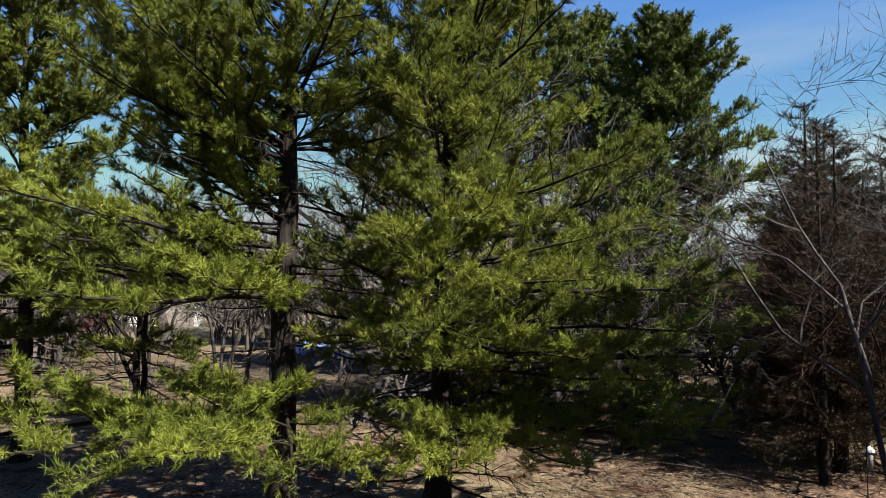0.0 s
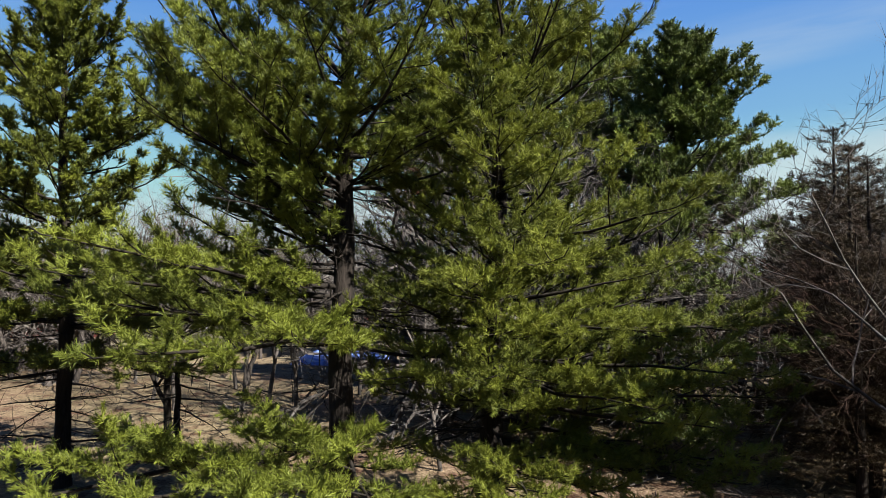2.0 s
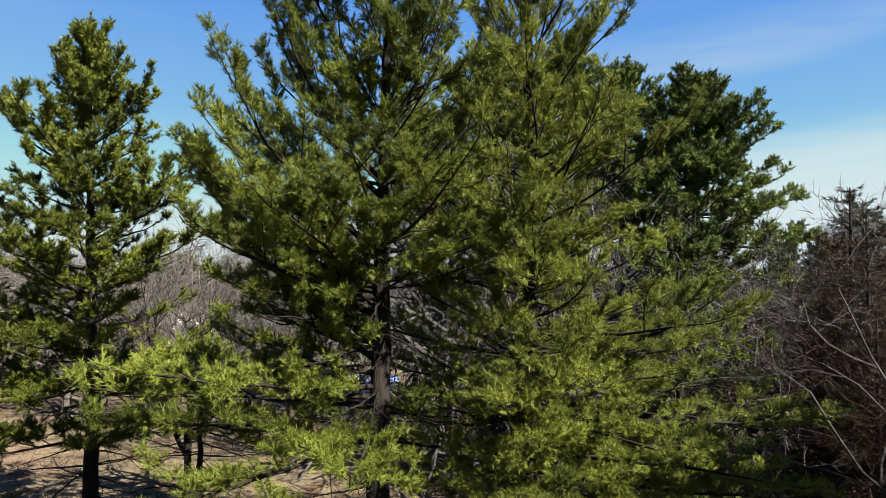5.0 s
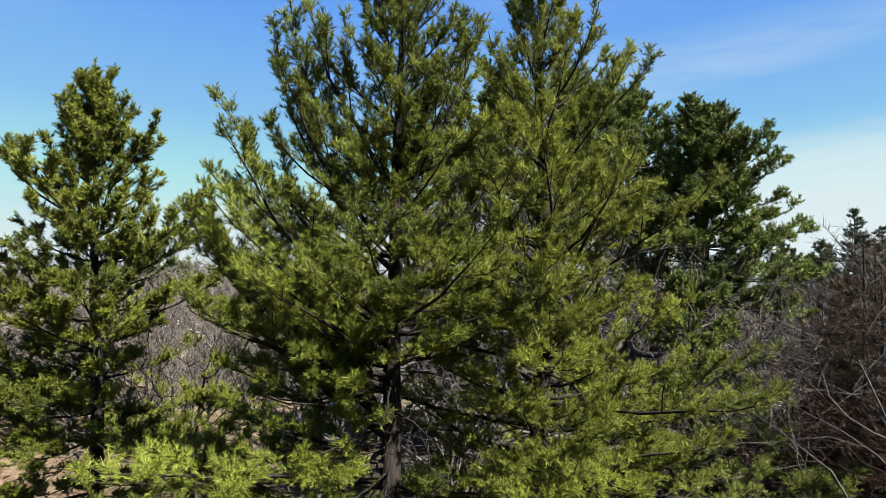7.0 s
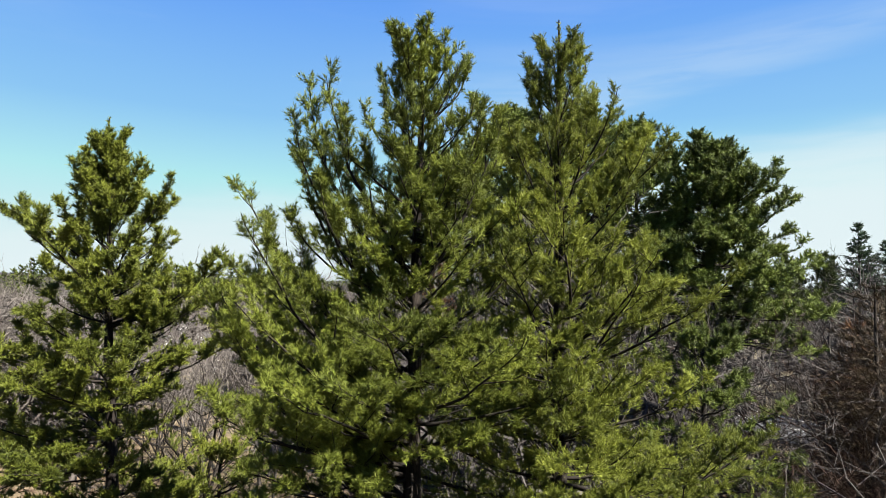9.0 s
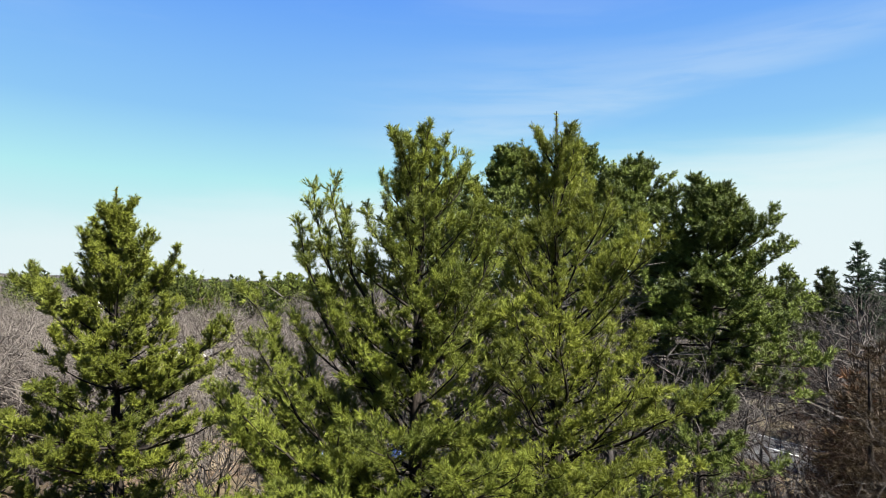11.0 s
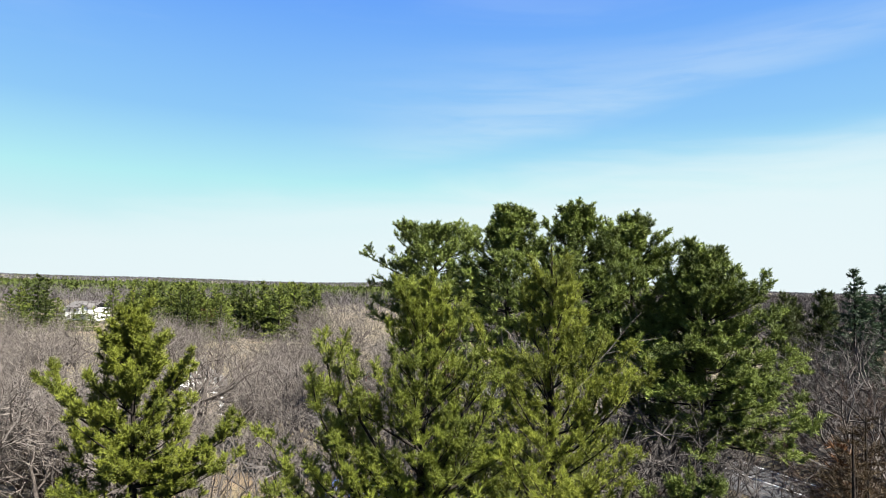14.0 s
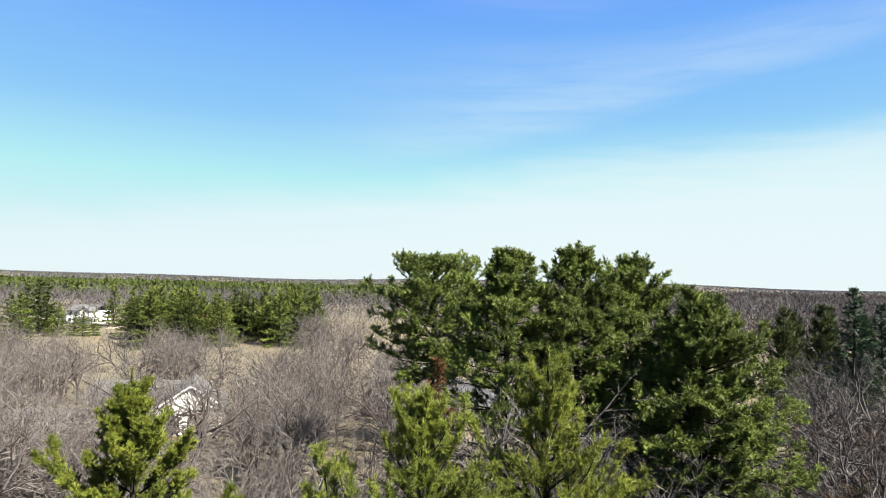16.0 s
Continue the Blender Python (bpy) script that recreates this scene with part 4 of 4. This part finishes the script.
def box_part(name, parent, material, x0, x1, y0, y1, z0, z1, label="", bevel=0.0):
    bm = bmesh.new()
    box(bm, x0, x1, y0, y1, z0, z1)
    if bevel:
        bmesh.ops.bevel(bm, geom=bm.edges[:], offset=bevel, segments=2, affect="EDGES")
    return part(name, bm, material, parent, label)


def prism(name, parent, material, outline, y0, y1, label="", along="y"):
    """An outline in x and z drawn out along y (or, along x, an outline in y and z)."""
    bm = bmesh.new()
    put = (lambda a, b, c: (a, c, b)) if along == "y" else (lambda a, b, c: (c, a, b))
    f = [bm.verts.new(put(a, b, y0)) for a, b in outline]
    g = [bm.verts.new(put(a, b, y1)) for a, b in outline]
    bm.faces.new(f)
    bm.faces.new(g[::-1])
    for i in range(len(f)):
        j = (i + 1) % len(f)
        bm.faces.new((f[j], f[i], g[i], g[j]))
    bmesh.ops.recalc_face_normals(bm, faces=bm.faces[:])
    return part(name, bm, material, parent, label)


def window_part(parent, x, y, z, w, h):
    """A framed window in a wall that faces -y."""
    fr = box_part("window", parent, M_WHITE, x - w / 2 - 0.08, x + w / 2 + 0.08, y - 0.06, y + 0.02, z - 0.08, z + h + 0.08)
    box_part("pane", fr, M_DARK, x - w / 2, x - 0.02, y - 0.075, y - 0.062, z, z + h, "dark window pane")
    box_part("pane", fr, M_DARK, x + 0.02, x + w / 2, y - 0.075, y - 0.062, z, z + h, "dark window pane")
    return fr


def gable_house(name, x, y, w, d, wall, peak, turn, label, category, skin, roof, over=0.35, door=None):
    """A house whose gable faces -y before it is turned."""
    t = thing(name, x, y, gz(x, y) - 0.05, label, category, turn=turn)
    h = w / 2
    prism("wall", t, skin, [(-h, 0), (h, 0), (h, wall), (0, peak), (-h, wall)], 0, d)
    k = (peak - wall) / h
    for s in (-1, 1):
        e = h + over
        prism("roof", t, roof, [(0, peak + 0.02), (s * e, peak - k * e + 0.02), (s * e, peak - k * e + 0.18), (0, peak + 0.2)], -over, d + over)
        prism("fascia", t, M_WHITE, [(0, peak + 0.0), (s * e, peak - k * e), (s * e, peak - k * e + 0.2), (0, peak + 0.22)], -over - 0.04, -over - 0.002)
    if door:
        x0, x1, top, m = door
        dd = box_part("door", t, m, x0, x1, -0.06, -0.004, 0, top, "panelled door")
        for i in range(4):
            z = top * (0.08 + 0.23 * i)
            box_part("panel", dd, m, x0 + 0.12, x1 - 0.12, -0.085, -0.062, z, z + top * 0.18)
    return t


g = gable_house("garage", -29.0, 66, 6.8, 8.0, 2.8, 5.0, 18, "white gabled garage with tan door and grey roof", "garage", M_WHITE, M_ROOF, door=(-0.2, 3.0, 2.4, M_TAN))
box_part("side_door", g, M_DARK, -2.4, -1.5, -0.05, -0.004, 0, 2.05, "dark side door")
w = thing("house", -37.5, 71, gz(-37, 71) - 0.05, "low white house with light grey roof", "house", turn=8)
box_part("wall", w, M_WHITE, -5, 5, 0, 8, 0, 2.6)
prism("roof", w, M_ROOF, [(-0.6, 2.5), (4, 3.9), (8.6, 2.5), (8.6, 2.7), (4, 4.1), (-0.6, 2.7)], -5.4, 5.4, along="x")
for wx in (-4.2, -1.4, 1.6):
    window_part(w, wx, 0.0, 0.9, 1.1, 1.2)
b = thing("outbuilding", -37.5, 57, gz(-37.5, 57) - 0.05, "low red outbuilding with weathered grey roof", "shed", turn=6)
box_part("wall", b, M_RED, -5.5, 5.5, 0, 5, 0, 2.2)
prism("roof", b, M_ROOF, [(-0.5, 2.1), (2.5, 3.6), (5.5, 2.1), (5.5, 2.25), (2.5, 3.75), (-0.5, 2.25)], -5.8, 5.8, along="x")
for i in range(3):
    box_part("door", b, M_RED, -4.6 + 3.2 * i, -2.4 + 3.2 * i, -0.07, -0.004, 0, 1.9, "red board door")
sh = gable_house("shed", -11.0, 76, 2.6, 4.0, 2.2, 3.7, -28, "small red shed with white trim and open loft", "shed", M_RED, M_WOODGREY, over=0.3, door=(-0.55, 0.55, 1.8, M_RED))
# the wall is solid: a dark slab gives the shade inside the loft
box_part("loft_shade_panel", sh, M_DARK, -0.4, 0.4, -0.05, -0.004, 2.35, 2.95, "dark panel for the shade inside the loft opening")
box_part("trim", sh, M_WHITE, -1.32, 1.32, -0.06, -0.004, 2.1, 2.25, "white trim board")

fh = thing("far_house", -126.5, 215, gz(-126, 215) - 0.05, "two-storey white house with pale grey hipped roof", "house", turn=-12)
box_part("wall", fh, M_WHITE, -5.5, 5.5, 0, 8, 0, 4.4)
prism("roof", fh, M_ROOF, [(-0.6, 4.3), (4.0, 6.3), (8.6, 4.3), (8.6, 4.5), (4.0, 6.5), (-0.6, 4.5)], -5.4, 5.4, along="x")
prism("porch_gable", fh, M_WHITE, [(1.6, 2.4), (5.4, 2.4), (5.4, 4.5), (3.5, 5.7), (1.6, 4.5)], -2.0, -0.004)
prism("porch_roof", fh, M_ROOF, [(1.1, 4.35), (3.5, 5.8), (5.9, 4.35), (5.9, 4.55), (3.5, 6.0), (1.1, 4.55)], -2.4, 2.0)
box_part("wing", fh, M_WHITE, -9.5, -5.504, 1, 7, 0, 2.4)
prism("wing_roof", fh, M_ROOF, [(0.5, 2.3), (4, 3.9), (7.5, 2.3), (7.5, 2.5), (4, 4.1), (0.5, 2.5)], -10, -5.6, along="x")
for wx, wz in [(-4.0, 2.8), (-1.8, 2.8), (0.3, 2.8), (-4.0, 0.7), (-1.8, 0.7), (-8.0, 0.7)]:
    window_part(fh, wx, 0.0 if wx > -7 else 1.0, wz, 1.0, 1.1)


def strip(name, a, b, off0, off1, z, material, label, category):
    """A flat strip along the road's line, between two offsets to its side."""
    a, b = np.array(a, float), np.array(b, float)
    d = unit(b - a)
    nrm = np.array([d[1], -d[0]])
    m = 60
    vs = []
    for t in np.linspace(0, 1, m):
        p = a + (b - a) * t
        for o in (off0, off1):
            q = p + nrm * o
            vs.append((q[0], q[1], gz(q[0], q[1]) + z))
    vs = np.array(vs)
    low = vs - np.array([0, 0, 0.06])
    i = np.arange(m - 1) * 2
    top = np.stack([i, i + 1, i + 3, i + 2], -1)
    n0 = len(vs)
    side = np.concatenate([np.stack([i, i + 2, i + 2 + n0, i + n0], -1), np.stack([i + 3, i + 1, i + 1 + n0, i + 3 + n0], -1)])
    ob = new(name, mesh_of(name, np.concatenate([vs, low]), np.concatenate([top, side]), material))
    return tagged(ob, label, category, kind="structure")


M_GRAVEL = surface("tan_gravel", (0.14, 0.115, 0.085), (0.24, 0.20, 0.155), 0.95, 0.4, 6.0, 0.3)
strip("driveway", (-116, 236), (-104, 196), -3.5, 3.5, 0.06, M_GRAVEL, "pale tan gravel driveway beside the far house", "driveway")
ROAD_A, ROAD_B = (40.6 - 0.4 * 22, 22), (40.6 - 0.4 * 125, 125)
strip("road", ROAD_A, ROAD_B, -3.6, 3.2, 0.05, M_ROAD, "grey asphalt road", "road")
strip("road_edge_line", ROAD_A, ROAD_B, 2.75, 2.9, 0.056, M_PAINT, "white painted road edge line", "road marking")
strip("road_centre_line", ROAD_A, ROAD_B, 0.0, 0.14, 0.056, M_PAINT, "white painted road line", "road marking")


def pool_cover():
    m, nt, p, out = nodes_of("blue_cover")
    co = nt.nodes.new("ShaderNodeTexCoord")
    wv = nt.nodes.new("ShaderNodeTexNoise")
    mp = nt.nodes.new("ShaderNodeMapping")
    mp.inputs["Scale"].default_value = (0.35, 2.2, 1)
    wv.inputs["Scale"].default_value, wv.inputs["Detail"].default_value = 1.6, 6.0
    nt.links.new(co.outputs["Object"], mp.inputs["Vector"])
    nt.links.new(mp.outputs["Vector"], wv.inputs["Vector"])
    r = nt.nodes.new("ShaderNodeValToRGB")
    r.color_ramp.elements[0].position, r.color_ramp.elements[0].color = 0.5, (0.03, 0.09, 0.34, 1)
    r.color_ramp.elements[1].position, r.color_ramp.elements[1].color = 0.68, (0.36, 0.42, 0.55, 1)
    nt.links.new(wv.outputs["Fac"], r.inputs["Fac"])
    nt.links.new(r.outputs["Color"], p.inputs["Base Color"])
    p.inputs["Roughness"].default_value = 0.45
    rng = np.random.default_rng(3)
    nx, ny = 60, 40
    x, y = np.meshgrid(np.linspace(-4, 4, nx), np.linspace(-2.6, 2.6, ny), indexing="ij")
    ph = rng.uniform(0, 6, 6)
    z = 0.42 + 0.05 * np.sin(x * 1.7 + ph[0]) * np.sin(y * 2.3 + ph[1]) + 0.03 * np.sin(x * 4.1 + y * 3 + ph[2]) - 0.12 * np.exp(-(x ** 2 / 8 + y ** 2 / 4))
    edge = np.minimum(4 - np.abs(x), 2.6 - np.abs(y))
    z = z * np.clip(edge / 0.25, 0, 1) + 0.02
    v = np.stack([x, y, z], -1).reshape(-1, 3)
    i, j = np.meshgrid(np.arange(nx - 1), np.arange(ny - 1), indexing="ij")
    a = i * ny + j
    f = np.stack([a, a + ny, a + ny + 1, a + 1], -1).reshape(-1, 4)
    ob = new("pool_cover", mesh_of("pool_cover", v, f, m, True))
    ob.matrix_basis = pose(-7.4, 42.0, gz(-7.4, 42.0), 0, 0, -6) @ Matrix.Diagonal((0.68, 1.0, 1.0, 1.0))
    tagged(ob, "blue rumpled pool cover with pale streaks on the lawn", "pool cover")


pool_cover()


# ---- small things on the ground ----
def fallen_branch(x, y, length, turn, seed, lift=3.0):
    rng = np.random.default_rng(seed)
    t = thing("fallen_branch", x, y, gz(x, y) + 0.04, "pale dead branch lying on leaf litter", "branch", "fallen branches", turn)
    main = limb_path(rng, (0, 0, 0), 0.0, length, lift, 0.0)
    main[:, 2] = np.maximum(main[:, 2], 0.0)
    v, f = tubes([(main, np.linspace(0.035, 0.008, len(main)))], 6)
    part_of("stem", mesh_of("stem", v, f, M_GREY, True), t)
    for k in (3, 4, 5, 6):
        d = unit(np.array([rng.choice([-1, 1]) * rng.uniform(0.6, 1.2), 1.0, rng.uniform(0.0, 0.4)]))
        l2 = length * rng.uniform(0.2, 0.4)
        v, f = tubes([(np.array([main[k], main[k] + d * l2 * 0.5, main[k] + d * l2 + np.array([0, 0, -0.02])]), np.array([0.016, 0.01, 0.004]))], 5)
        part_of("twig", mesh_of("twig", v, f, M_GREY, True), t)


for i, (x, y, ln, turn, lift) in enumerate([(-6.3, 17.8, 2.2, 70, 2), (-5.4, 18.4, 1.6, 110, 2), (-7.6, 21.5, 2.6, 40, 28), (-3.2, 15.6, 1.8, 80, 3), (3.4, 16.2, 2.4, 300, 4), (7.2, 14.6, 2.0, 60, 10)]):
    fallen_branch(x, y, ln, turn, 600 + i, lift)


def twigs_and_limb_shadows():
    """Fallen twigs and cone-bearing tips below the pines; dark strokes double as limb shadows."""
    rng = np.random.default_rng(71)
    n = 5200
    x, y = rng.uniform(-19, 13, n), rng.uniform(11, 44, n)
    pos = np.stack([x, y, ground_height(x, y) + 0.012], -1)
    a = rng.uniform(0, 2 * np.pi, n)
    way = np.stack([np.sin(a), np.cos(a), rng.uniform(0.0, 0.12, n)], -1)
    v, f = blades(rng, pos, way, rng.uniform(0.15, 0.8, n), 0.024, 2, 0.12, np.tile([0.0, 0.0, 1.0], (n, 1)))
    tagged(new("twigs_and_limb_shadows", mesh_of("twigs_and_limb_shadows", v, f, M_LIMB)), "dark fallen twigs over leaf litter, also standing for limb shadows", "twigs", kind="stuff")


twigs_and_limb_shadows()


def bird_feeder(x, y):
    t = thing("bird_feeder", x, y, gz(x, y), "grey tube bird feeder with white cap on a thin pole", "bird feeder", turn=20)
    v, f = tubes([(np.array([[0, 0, 0], [0, 0, 0.6], [0, 0, 1.3]]), np.array([0.012, 0.012, 0.012]))], 8)
    part_of("pole", mesh_of("pole", v, f, M_DARK, True), t)
    z = np.array([0.75, 0.76, 1.12, 1.13])
    v, f = tubes([(np.stack([z * 0 + 0.09, z * 0, z], -1), np.array([0.03, 0.055, 0.055, 0.03]))], 12)
    part_of("tube", mesh_of("tube", v, f, M_WOODGREY, True), t, "grey feeder tube")
    z = np.array([1.13, 1.16, 1.22, 1.25])
    v, f = tubes([(np.stack([z * 0 + 0.09, z * 0, z], -1), np.array([0.09, 0.085, 0.04, 0.004]))], 12)
    part_of("cap", mesh_of("cap", v, f, M_WHITE, True), t, "white cap")
    z = np.array([0.70, 0.715, 0.73])
    v, f = tubes([(np.stack([z * 0 + 0.09, z * 0, z], -1), np.array([0.09, 0.095, 0.06]))], 12)
    part_of("tray", mesh_of("tray", v, f, M_DARK, True), t, "dark seed tray")


bird_feeder(8.6, 13.0)
